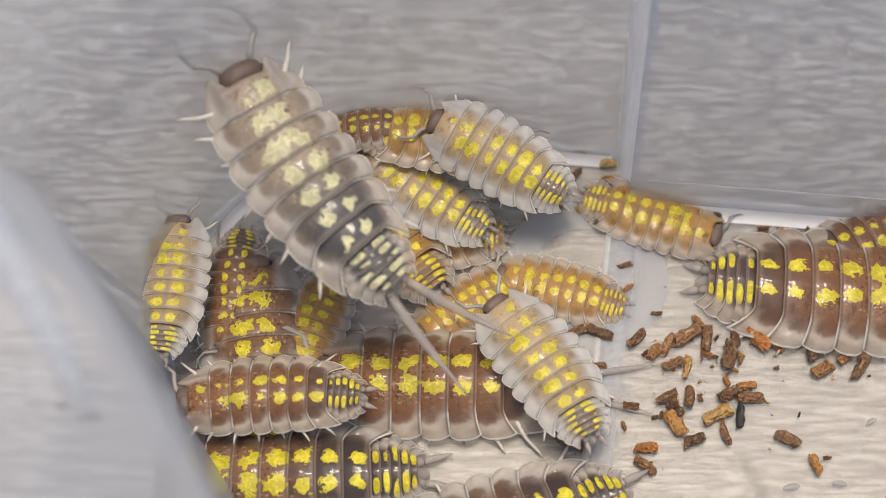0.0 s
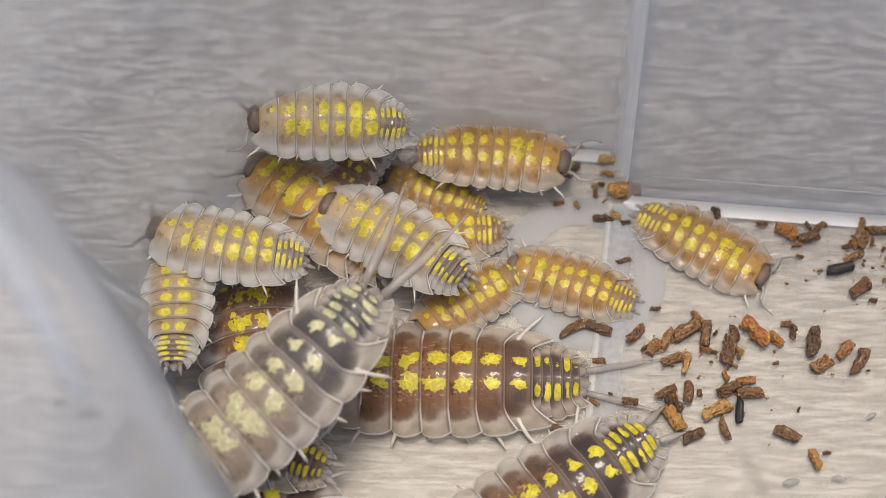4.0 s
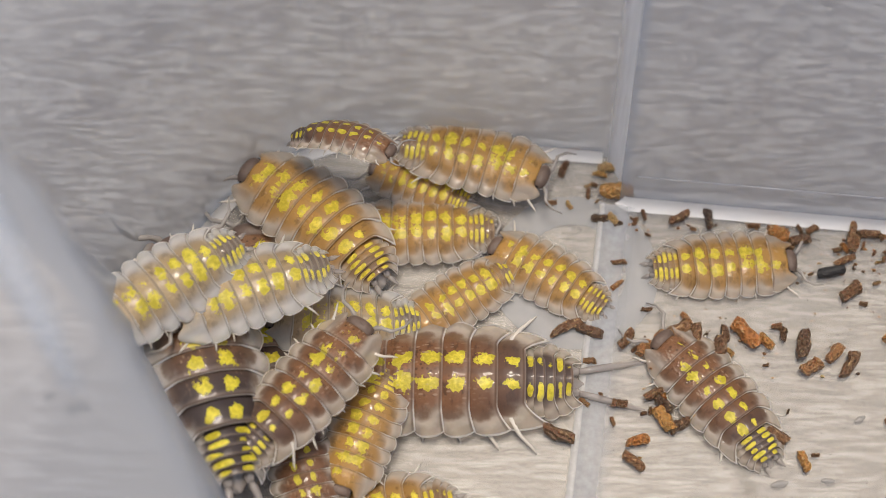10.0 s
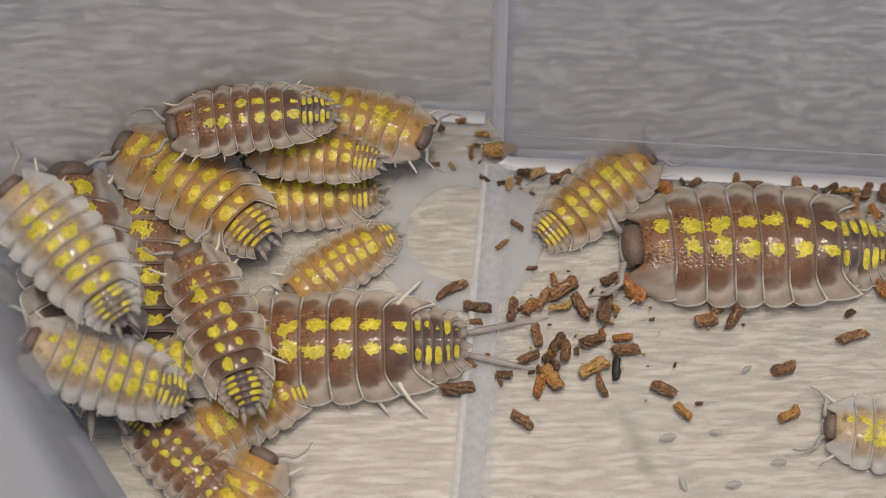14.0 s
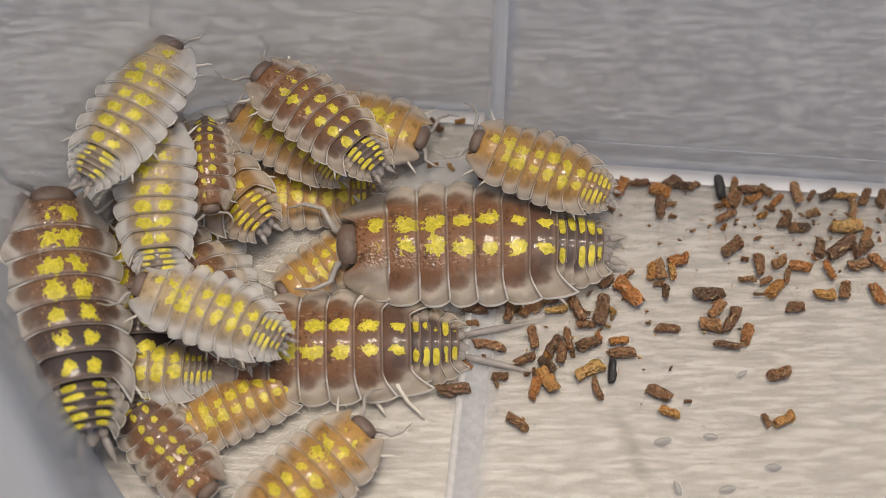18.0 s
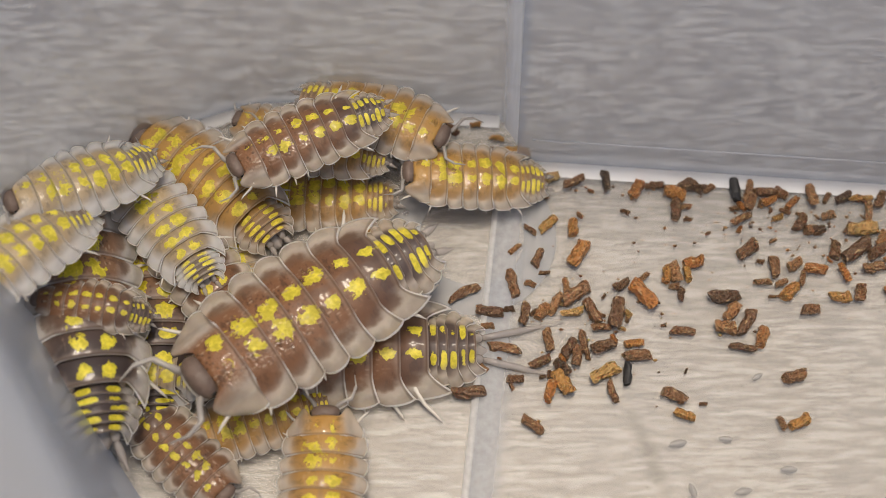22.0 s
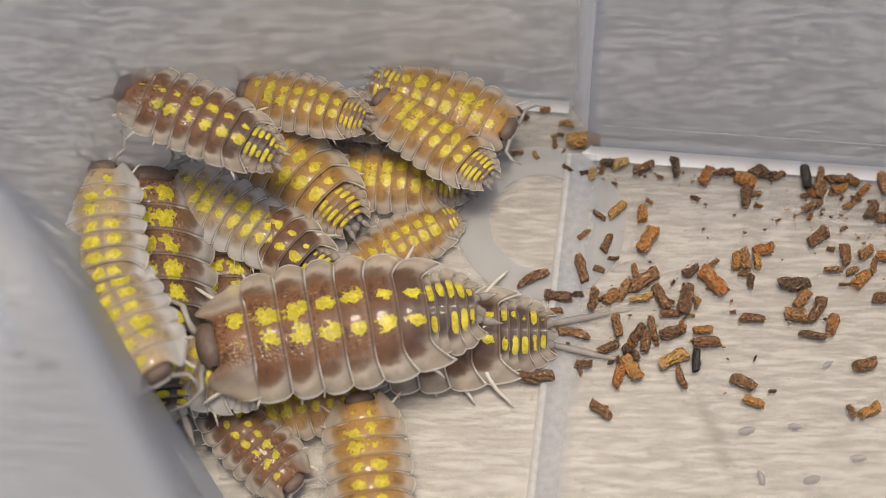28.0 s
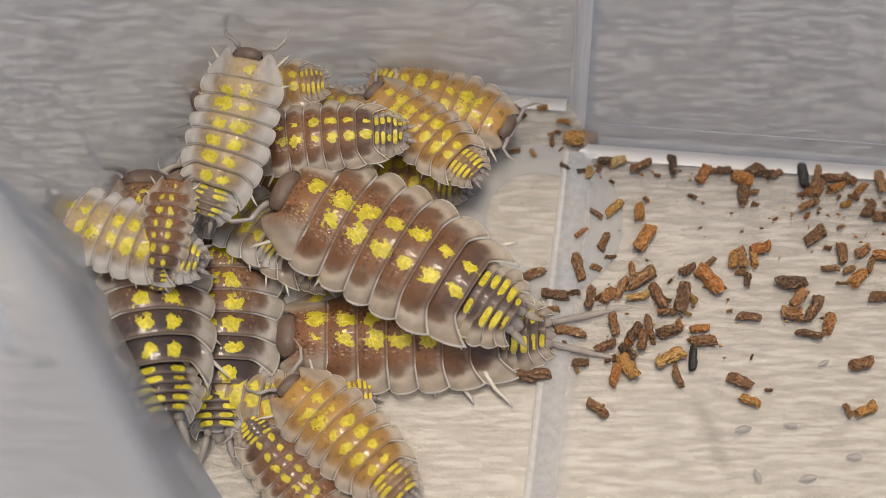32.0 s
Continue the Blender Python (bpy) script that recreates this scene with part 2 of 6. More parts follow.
def skin_material(name, low, high, scale=900.0, rough=0.4, clear=0.0, gloss=0.1, relief=0.00005):
    m = material(name)
    k = Net(m)
    co = k.coords()
    n = k.noise(co, scale, 4.0)
    big = k.noise(co, scale * 0.22, 2.0)
    col = k.mix(k.math("MULTIPLY_ADD", big, 0.6, k.math("MULTIPLY", n, 0.4)), low, high)
    body = k.principled(Base_Color=col, Roughness=rough, Normal=k.bump(n, 0.6, relief), Coat_Weight=gloss, Coat_Roughness=0.25 if gloss < 0.5 else 0.06)
    if clear:
        body = k.blend(clear, body, k.node("ShaderNodeBsdfTransparent", Color=(0.95, 0.93, 0.9)))
    k.done(body)
    return m


SKIRT = (0.82, 0.725, 0.61)
SHELL = {
    "brown": shell_material("brown_shell", (0.24, 0.110, 0.052), (0.095, 0.066, 0.058), (0.90, 0.72, 0.06), SKIRT, 6.6),
    "amber": shell_material("amber_shell", (0.50, 0.265, 0.075), (0.23, 0.140, 0.08), (0.90, 0.69, 0.06), SKIRT, 9.0, spot_size=1.6, core_to=0.50, patch_weight=0.55, grainy=0.2, glass=0.85, soft=0.42),
    "pale": shell_material("pale_shell", (0.50, 0.36, 0.205), (0.17, 0.125, 0.095), (0.90, 0.73, 0.07), (0.93, 0.92, 0.895), 8.0, spot_size=1.7, core_to=0.40, patch_weight=0.5, grainy=0.3, glass=0.75, soft=0.48),
    "grey": shell_material("grey_shell", (0.37, 0.29, 0.22), (0.095, 0.088, 0.090), (0.80, 0.75, 0.44), (0.80, 0.75, 0.69), 5.0, spot_size=1.45, core_to=0.52, grainy=0.6),
    "dark": shell_material("dark_shell", (0.23, 0.12, 0.066), (0.065, 0.048, 0.046), (0.90, 0.73, 0.05), (0.82, 0.77, 0.71), 5.0, spot_size=1.3),
}
HEAD_SKIN = skin_material("head_skin", (0.06, 0.042, 0.034), (0.22, 0.15, 0.115), 3200.0, 0.5, 0.0, 0.0, 0.00014)
EYE_SKIN = skin_material("eye_skin", (0.01, 0.009, 0.009), (0.03, 0.027, 0.025), 3000.0, 0.2)
LEG_SKIN = skin_material("leg_skin", (0.68, 0.62, 0.54), (0.84, 0.80, 0.73), 700.0, 0.35, 0.2)
BELLY_SKIN = skin_material("belly_skin", (0.58, 0.46, 0.32), (0.74, 0.62, 0.47), 500.0, 0.45)
UROPOD_SKIN = skin_material("uropod_skin", (0.26, 0.225, 0.21), (0.62, 0.57, 0.53), 700.0, 0.2, 0.46, 0.9)
ANTENNA_SKIN = skin_material("antenna_skin", (0.15, 0.13, 0.12), (0.60, 0.56, 0.51), 160.0, 0.35, 0.1)


def plastic_material(name, haze, tint, rough, scratch=0.12, white=(0.74, 0.745, 0.75), through_light=0.0):
    m = material(name)
    k = Net(m)
    co = k.coords()
    n = k.noise(co, 90.0, 4.0)
    fine = k.noise(k.coords(scale=(1.0, 6.0, 1.0)), 500.0, 3.0)
    clear = k.node("ShaderNodeBsdfTransparent", Color=tint)
    body = k.principled(Base_Color=white, Roughness=k.math("MULTIPLY_ADD", n, 0.2, rough), Normal=k.bump(k.math("MULTIPLY_ADD", fine, 0.4, n), scratch, 0.0002), IOR=1.5)
    body = k.blend(through_light, body, k.node("ShaderNodeBsdfTranslucent", Color=white))
    k.done(k.blend(k.math("MULTIPLY_ADD", n, 0.12, haze - 0.06), clear, body))
    return m


def streak_material():
    """A thin brownish streak that fades out to its edges."""
    m = material("streak_film")
    k = Net(m)
    uv = k.n.new("ShaderNodeUVMap")
    uv.uv_map = "shell"
    sep = k.n.new("ShaderNodeSeparateXYZ")
    k.l.new(uv.outputs[0], sep.inputs[0])
    across = k.step(k.math("ABSOLUTE", k.math("MULTIPLY_ADD", sep.outputs[0], 2.0, -1.0)), 1.0, 0.1)
    along = k.step(k.math("ABSOLUTE", k.math("MULTIPLY_ADD", sep.outputs[1], 2.0, -1.0)), 1.0, 0.4)
    film = k.math("MULTIPLY", k.math("MULTIPLY", across, along), k.math("MULTIPLY_ADD", k.noise(k.coords(), 700.0, 3.0), 0.24, 0.02))
    k.done(k.blend(film, k.node("ShaderNodeBsdfTransparent", Color=(1, 1, 1)), k.node("ShaderNodeBsdfDiffuse", Color=(0.24, 0.20, 0.15))))
    return m


STREAK = streak_material()
FLOOR_PLASTIC = plastic_material("clear_floor_plastic", 0.22, (0.96, 0.955, 0.94), 0.16, white=(0.71, 0.70, 0.68))
WALL_PLASTIC = plastic_material("clear_wall_plastic", 0.42, (0.895, 0.915, 0.945), 0.4, white=(0.59, 0.615, 0.655))
RIB_PLASTIC = plastic_material("frosted_rib_plastic", 0.36, (0.98, 0.98, 0.985), 0.4, white=(0.80, 0.82, 0.86), through_light=0.5)


def step_material(name, one_sided, frost_glare_weight, tone):
    """Frosting of a rib or strip, and painted glare, that fades out to both edges or to one edge only."""
    m = material(name)
    k = Net(m)
    uv = k.n.new("ShaderNodeUVMap")
    uv.uv_map = "shell"
    sep = k.n.new("ShaderNodeSeparateXYZ")
    k.l.new(uv.outputs[0], sep.inputs[0])
    off = sep.outputs[0] if one_sided else k.math("ABSOLUTE", k.math("MULTIPLY_ADD", sep.outputs[0], 2.0, -1.0))
    frost_glare = k.math("MULTIPLY", k.step(off, 1.0, 0.35), k.math("MULTIPLY_ADD", k.noise(k.coords(scale=(4.0, 4.0, 0.4)), 500.0, 3.0), 0.3, frost_glare_weight))
    body = k.blend(0.4 if one_sided else 0.5, k.node("ShaderNodeBsdfDiffuse", Color=tone), k.node("ShaderNodeBsdfTranslucent", Color=tone))
    k.done(k.blend(frost_glare, k.node("ShaderNodeBsdfTransparent", Color=(1, 1, 1)), body))
    return m


STEP_PLASTIC = step_material("frosted_step_plastic", False, 0.70, (0.90, 0.92, 0.95))
STRIP_PLASTIC = step_material("frosted_strip_plastic", True, 0.34, (0.70, 0.73, 0.78))
# white that stands for the ceiling light's reflection beside the strip
STRIP_GLARE = step_material("strip_edge_glare", True, 0.45, (0.90, 0.90, 0.89))
MARK_PLASTIC = plastic_material("frosted_mark_plastic", 0.34, (0.96, 0.97, 0.985), 0.4, white=(0.64, 0.655, 0.68), through_light=0.2)
RIM_PLASTIC = plastic_material("frosted_rim_plastic", 0.60, (0.82, 0.83, 0.86), 0.6, white=(0.34, 0.355, 0.38))
# pale blue for the highlight band along the rim
RIM_SHINE = plastic_material("rim_shine_plastic", 0.30, (0.97, 0.98, 1.0), 0.75, white=(0.62, 0.68, 0.75))
# near-opaque white: the highlight on the moulded edge, put into its colour
EDGE_SHINE = plastic_material("edge_shine_plastic", 0.85, (0.98, 0.98, 0.98), 0.2, white=(0.88, 0.88, 0.88))


def table_material():
    m = material("pale_wood_table")
    k = Net(m)
    dash = k.noise(k.coords(scale=(1.0, 6.0, 1.0)), 400.0, 4.0, 0.64)
    fine = k.noise(k.coords(scale=(1.0, 4.5, 1.0)), 1500.0, 3.0, 0.6)
    cloud = k.noise(k.coords(scale=(1.0, 1.8, 1.0)), 120.0, 3.0)
    grain = k.math("MULTIPLY_ADD", fine, 0.20, k.math("MULTIPLY", dash, 0.80))
    col = k.mix(k.step(cloud, 0.30, 0.70), (0.33, 0.285, 0.245), (0.38, 0.335, 0.29))
    col = k.mix(k.math("MULTIPLY", k.step(grain, 0.475, 0.59), 0.85), col, (0.64, 0.605, 0.55))
    col = k.mix(k.math("MULTIPLY", k.step(grain, 0.48, 0.39), 0.48), col, (0.17, 0.14, 0.115))
    k.done(k.principled(Base_Color=col, Roughness=0.5, Normal=k.bump(grain, 0.25, 0.0002)))
    return m


TABLE = table_material()


def pellet_material():
    m = material("pellet_crumb")
    k = Net(m)
    isl = k.n.new("ShaderNodeNewGeometry").outputs["Random Per Island"]
    r = k.math("FRACT", k.math("ADD", random_of(k), isl))
    co = k.coords()
    n = k.noise(co, 5200.0, 4.0, 0.75)
    big = k.noise(co, 3000.0, 3.0)
    ramp = k.n.new("ShaderNodeValToRGB")
    e = ramp.color_ramp.elements
    e[0].position, e[0].color = 0.0, (0.085, 0.055, 0.035, 1)
    e[1].position, e[1].color = 1.0, (0.60, 0.45, 0.23, 1)
    for p, c in ((0.10, (0.16, 0.085, 0.045, 1)), (0.45, (0.27, 0.135, 0.062, 1)), (0.66, (0.36, 0.205, 0.10, 1)), (0.80, (0.43, 0.165, 0.045, 1)), (0.92, (0.50, 0.28, 0.085, 1))):
        x = e.new(p)
        x.color = c
    k.l.new(r, ramp.inputs[0])
    cell = k.voronoi(co, 7500.0)
    col = k.mix(k.step(k.math("MULTIPLY_ADD", big, 0.5, k.math("MULTIPLY", cell, 0.6)), 0.30, 0.62), k.mix(0.45, ramp.outputs[0], (0.035, 0.018, 0.009)), ramp.outputs[0])
    col = k.mix(k.math("MULTIPLY", k.step(n, 0.56, 0.66), 0.7), col, (0.66, 0.47, 0.25))
    k.done(k.principled(Base_Color=col, Roughness=0.38, Subsurface_Weight=0.12, Subsurface_Scale=0.0003, Normal=k.bump(k.math("ADD", n, k.math("ADD", big, cell)), 1.0, 0.00020)))
    return m


PELLET = pellet_material()
BLACK_PELLET = skin_material("black_pellet", (0.012, 0.012, 0.012), (0.035, 0.032, 0.030), 1800.0, 0.6, 0.0, 0.0)
SPECK = skin_material("dark_speck", (0.015, 0.012, 0.010), (0.05, 0.04, 0.03), 2500.0, 0.7, 0.0, 0.0)
HUSK = skin_material("husk_film", (0.35, 0.34, 0.32), (0.55, 0.53, 0.50), 900.0, 0.3, 0.35)


# ---- mesh tools ----
def mesh_object(name, verts, faces, mat, parent=None, label="", smooth=True, uvs=None):
    me = bpy.data.meshes.new(name)
    me.from_pydata([tuple(p) for p in verts], [], faces)
    if uvs is not None:
        layer = me.uv_layers.new(name="shell")
        for loop in me.loops:
            layer.data[loop.index].uv = uvs[loop.vertex_index]
    for p in me.polygons:
        p.use_smooth = smooth
    me.materials.append(mat)
    me.update()
    ob = new(name, me)
    if parent is not None:
        ob.parent = parent
    if label:
        tagged(ob, label)
    return ob


def part(name, bm, mat, parent, label=""):
    me = bpy.data.meshes.new(name)
    bm.to_mesh(me)
    bm.free()
    for p in me.polygons:
        p.use_smooth = True
    me.materials.append(mat)
    ob = new(name, me)
    ob.parent = parent
    if label:
        tagged(ob, label)
    return ob


def tube(points, radii, sides=8, close=True):
    """Verts and faces of a round tube along points."""
    verts, faces = [], []
    pts = [Vector(p) for p in points]
    for i, p in enumerate(pts):
        d = (pts[min(i + 1, len(pts) - 1)] - pts[max(i - 1, 0)]).normalized()
        side = d.cross(Vector((0, 0, 1)))
        side = side.normalized() if side.length > 1e-4 else Vector((1, 0, 0))
        up = side.cross(d)
        for j in range(sides):
            a = 2 * math.pi * j / sides
            verts.append(p + radii[i] * (math.cos(a) * side + math.sin(a) * up))
    for i in range(len(pts) - 1):
        for j in range(sides):
            a, b2 = i * sides + j, i * sides + (j + 1) % sides
            faces.append((a, b2, b2 + sides, a + sides))
    if close:
        faces.append(tuple(range(sides))[::-1])
        faces.append(tuple(range((len(pts) - 1) * sides, len(pts) * sides)))
    return verts, faces


def strip_slab(bottom, top, thick, closed=False):
    """A thin wall between two polylines, thickened away from the inside (to the left of the way it runs)."""
    n = len(bottom)
    verts, faces = [], []
    for k, line in enumerate((bottom, top)):
        for i, p in enumerate(line):
            d = Vector(line[min(i + 1, n - 1)]) - Vector(line[max(i - 1, 0)])
            nrm = Vector((-d.y, d.x, 0)).normalized()
            verts.append(Vector(p))
            verts.append(Vector(p) + nrm * thick)
    m = 2 * n
    for i in range(n - 1):
        a = 2 * i
        faces += [(a, a + 2, m + a + 2, m + a), (a + 1, m + a + 1, m + a + 3, a + 3), (m + a, m + a + 2, m + a + 3, m + a + 1), (a, a + 1, a + 3, a + 2)]
    if closed:
        faces += [(0, m, m + 1, 1), (2 * n - 2, 2 * n - 1, m + 2 * n - 1, m + 2 * n - 2)]
    return verts, faces


def millimetres(points):
    return [Vector(p) * MM for p in points]


# ---- the box on its table ----
def build_table():
    half = 0.6
    bm = bmesh.new()
    bmesh.ops.create_cube(bm, size=1.0)
    bmesh.ops.scale(bm, vec=(2 * half, 2 * half, 0.02), verts=bm.verts)
    bmesh.ops.translate(bm, vec=(0, 0, -0.01 - 0.45 * MM), verts=bm.verts)
    bmesh.ops.bevel(bm, geom=bm.edges[:], offset=0.002, segments=2, affect="EDGES")
    me = bpy.data.meshes.new("ground")
    bm.to_mesh(me)
    bm.free()
    me.materials.append(TABLE)
    tagged(new("ground", me), "pale streaky wooden table top under the clear box", "table", kind="structure")


SLOPE = -0.083   # the back wall runs a little askew


def back_left(x):
    return 11.0 + SLOPE * (x - 0.0)


def back_right(x):
    return 7.45 + SLOPE * (x - 0.0)


def outline():
    """The foot of the walls from the back right round the back left corner to the front left, in millimetres."""
    pts = [(75.0, back_right(75.0)), (40.0, back_right(40.0)), (20.0, back_right(20.0)), (7.75, back_right(7.75)), (7.7, back_right(8.6) + 0.2), (8.1, 8.0), (7.6, 9.2), (7.0, back_left(7.0) - 0.2), (6.2, back_left(6.2)), (0.0, back_left(0.0)), (-8.0, back_left(-8.0))]
    for i in range(1, 28):
        a = radians(85 + i * 3.4)
        pts.append((-9.2 + 15.6 * math.cos(a), -3.9 + 15.6 * math.sin(a)))
    return pts


def build_box():
    foot = outline()
    diag = [(-24.6, -6.4), (-24.0, -8.5), (-22.2, -11.6), (-19.8, -15.2), (-17.2, -19.0), (-14.8, -22.6), (-12.0, -27.0)]
    full = foot + diag
    # floor slab, cut to the outline
    corner = [(75.0, -36.0)]
    poly = full + [(-6.0, -35.0)] + corner
    n = len(poly)
    verts = millimetres([(x, y, 0.0) for x, y in poly] + [(x, y, -0.4) for x, y in poly])
    faces = [tuple(range(n)), tuple(range(2 * n - 1, n - 1, -1))] + [(i, n + i, n + (i + 1) % n, (i + 1) % n) for i in range(n)]
    tagged(mesh_object("floor", verts, faces, FLOOR_PLASTIC, smooth=False), "clear scuffed plastic floor of the box", "floor", kind="structure")
    # walls with a slight draft outwards
    def wall(name, line, top, label):
        v, f2 = strip_slab(millimetres([(x, y, 0.0) for x, y in line]), millimetres(top), -1.1 * MM)
        ob = tagged(mesh_object(name, v, f2, WALL_PLASTIC, smooth=False), label, "wall", kind="structure")
        if name == "wall_back_left":
            for i, p in enumerate(ob.data.polygons):
                p.use_smooth = i % 4 < 2
    def leaning(line, lean, top_z):
        top = []
        for i, p in enumerate(line):
            d = Vector((*line[min(i + 1, len(line) - 1)], 0)) - Vector((*line[max(i - 1, 0)], 0))
            out = Vector((d.y, -d.x, 0)).normalized()
            top.append((p[0] + out.x * lean, p[1] + out.y * lean, top_z))
        return top
    back = [p for p in leaning(foot, 3.0, 45.0)]
    rim_line = [(-36.0, -6.6, 40.0), (-30.0, -8.4, 40.0), (-25.6, -10.6, 40.0), (-22.4, -13.6, 40.0), (-19.5, -17.8, 40.0), (-17.0, -21.6, 40.0), (-14.8, -25.2, 40.0), (-12.0, -29.8, 40.0)]
    corner = [(7.75, back_left(7.75))] + foot[8:]
    corner_top = []
    for i, (p, q) in enumerate(zip(corner, [(6.65, back_left(7.75) + 3.0, 45.0)] + back[8:])):
        f = max(0.0, (i - 3) / (len(corner) - 4)) ** 1.5
        corner_top.append((q[0] + (-36.0 - q[0]) * f, q[1] + (-6.6 - q[1]) * f, 45.0 - 5.0 * f))
    right = foot[:3] + [(7.35, back_right(7.35))]
    wall("wall_back_right", right, back[:3] + [(6.25, back_right(7.35) + 3.0, 45.0)], "clear plastic back wall with a frosted look")
    wall("wall_back_left", corner, corner_top, "clear plastic wall bending round the rounded corner")
    side = [foot[-1], (-24.6, -6.4), (-24.0, -8.5), (-22.2, -11.6), (-19.8, -15.2), (-17.2, -19.0), (-14.8, -22.6), (-12.0, -27.0)]
    wall("wall_left", side, rim_line, "clear plastic side wall of the box")
    front = [side[-1], (-6.0, -35.0), (75.0, -36.0)]
    wall("wall_front", front, [rim_line[-1], (-7.0, -38.0, 40.0), (77.0, -39.0, 40.0)], "clear plastic front wall of the box")
    wall("wall_right", [(75.0, -36.0), (75.0, back_right(75.0))], [(78.0, -38.0, 40.0), (78.0, back_right(75.0) + 3, 40.0)], "clear plastic end wall of the box")
    # rim lip of the side wall
    lip_in = rim_line
    lip = tagged(new("rim"), "blurred frosted plastic rim of the side wall", "rim", kind="structure")
    prof = [(0.0, 0.0), (0.25, 0.45), (1.0, 0.6), (5.0, 0.5), (6.0, 0.8), (14.0, 0.6), (15.0, -0.8), (15.5, -6.0)]
    verts, faces = [], []
    for i, p in enumerate(lip_in):
        d = Vector(lip_in[min(i + 1, len(lip_in) - 1)]) - Vector(lip_in[max(i - 1, 0)])
        out = Vector((d.y, -d.x, 0)).normalized()
        for a, h in prof:
            verts.append((Vector(p) + out * a + Vector((0, 0, h))) * MM)
    q = len(prof)
    for i in range(len(lip_in) - 1):
        for j in range(q - 1):
            faces.append((i * q + j, (i + 1) * q + j, (i + 1) * q + j + 1, i * q + j + 1))
    mesh_object("lip", verts, faces, RIM_PLASTIC, lip)
    # added tube that gives the rim its soft bluish highlight by shape and colour
    shine_line = []
    for i, p in enumerate(lip_in[:6]):
        d = Vector(lip_in[min(i + 1, len(lip_in) - 1)]) - Vector(lip_in[max(i - 1, 0)])
        shine_line.append((Vector(p) + Vector((d.y, -d.x, 0)).normalized() * (1.9 + 0.2 * i) + Vector((0, 0, 0.5))) * MM)
    v, f9 = tube(shine_line, [r * MM for r in (1.3, 1.3, 1.2, 1.0, 0.7, 0.3)], 14)
    mesh_object("shine_band", v, f9, RIM_SHINE, lip, "pale bluish band added along the rim for its highlight")
    # fillet where the walls meet the floor, its highlight put in as white plastic
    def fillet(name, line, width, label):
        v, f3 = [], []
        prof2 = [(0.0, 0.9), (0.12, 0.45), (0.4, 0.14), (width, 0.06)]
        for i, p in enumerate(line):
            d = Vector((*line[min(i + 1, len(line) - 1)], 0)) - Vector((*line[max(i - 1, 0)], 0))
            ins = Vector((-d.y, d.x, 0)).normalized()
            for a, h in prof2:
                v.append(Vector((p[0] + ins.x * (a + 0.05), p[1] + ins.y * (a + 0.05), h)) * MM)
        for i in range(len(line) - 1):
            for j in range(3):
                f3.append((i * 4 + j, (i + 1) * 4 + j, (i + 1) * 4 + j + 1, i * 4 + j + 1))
        tagged(mesh_object(name, v, f3, EDGE_SHINE), label, "trim", kind="structure")
    fillet("trim_back_right", foot[:5], 0.7, "moulded edge at the foot of the back wall, its highlight coloured white")
    fillet("trim_back_left", foot[8:], 0.55, "moulded edge at the foot of the rounded corner, its highlight coloured white")
    # moulded bead along the back wall above the floor
    v, f4 = tube(millimetres([(x, back_right(x) + 0.25, 3.6) for x in (8.3, 15, 25, 40, 75)]), [0.09 * MM] * 5, 8)
    tagged(mesh_object("trim_bead", v, f4, RIB_PLASTIC), "faint moulded line along the back wall", "trim", kind="structure")
    # the vertical rib on the step, and its run over the floor
    lean = 3.0 / 45.0
    v, f5, uv5 = [], [], []
    across, up = 12, 4
    for j in range(up + 1):
        z = 45.0 * j / up
        for i in range(across + 1):
            q = i / across
            x = 8.05 - 1.8 * q + 0.25 * math.sin(q * math.pi) - 1.1 * j / up
            v.append(Vector((x, back_right(x) + (back_left(x) - back_right(x)) * q + z * lean, z)) * MM)
            uv5.append((q, j / up))
    for j in range(up):
        for i in range(across):
            a = j * (across + 1) + i
            f5.append((a, a + 1, a + across + 2, a + across + 1))
    tagged(mesh_object("trim_rib", v, f5, STEP_PLASTIC, uvs=uv5), "frosted vertical rib in the back wall", "trim", kind="structure")
    def strip(name, left_far, right_far, left_near, right_near, z, mat, label):
        """A flat moulding across the floor, from the back wall to the front, with a low bevelled side."""
        v, f7, uv7 = [], [], []
        for j in range(9):
            q = j / 8
            a, b = left_far + (left_near - left_far) * q, right_far + (right_near - right_far) * q
            y = 6.5 - 39.5 * q
            for x, h, u in ((a - 0.04, 0.0, 0.0), (a, z, 0.02), (a + (b - a) * 0.35, z, 0.35), (a + (b - a) * 0.7, z * 0.8, 0.7), (b, 0.0, 1.0)):
                v.append(Vector((x, y, h + 0.006)) * MM)
                uv7.append((u, q))
        for j in range(8):
            for i in range(4):
                a = j * 5 + i
                f7.append((a, a + 5, a + 6, a + 1))
        tagged(mesh_object(name, v, f7, mat, uvs=uv7), label, "trim", kind="structure")
    strip("trim_floor_rib", 6.15, 9.2, 1.62, 3.9, 0.20, STRIP_PLASTIC, "frosted strip across the box floor")
    # widening white edge: the ceiling light's reflection on the floor, drawn as a strip
    strip("trim_edge_glare", 5.95, 6.55, 1.05, 2.05, 0.23, STRIP_GLARE, "moulded edge along the floor strip, with a lamp's reflection coloured in white")
    # faint brown streak slanting over the floor
    v, f8, uv8 = [], [], []
    for j in range(13):
        q = j / 12
        x, y = 14.01 + 2.96 * q + 0.12 * math.sin(q * 4.0), -10.87 + -7.96 * q
        for i in range(5):
            u = i / 4
            v.append(Vector((x + (u - 0.5) * (1.3 + 0.9 * q), y, 0.012)) * MM)
            uv8.append((u, q))
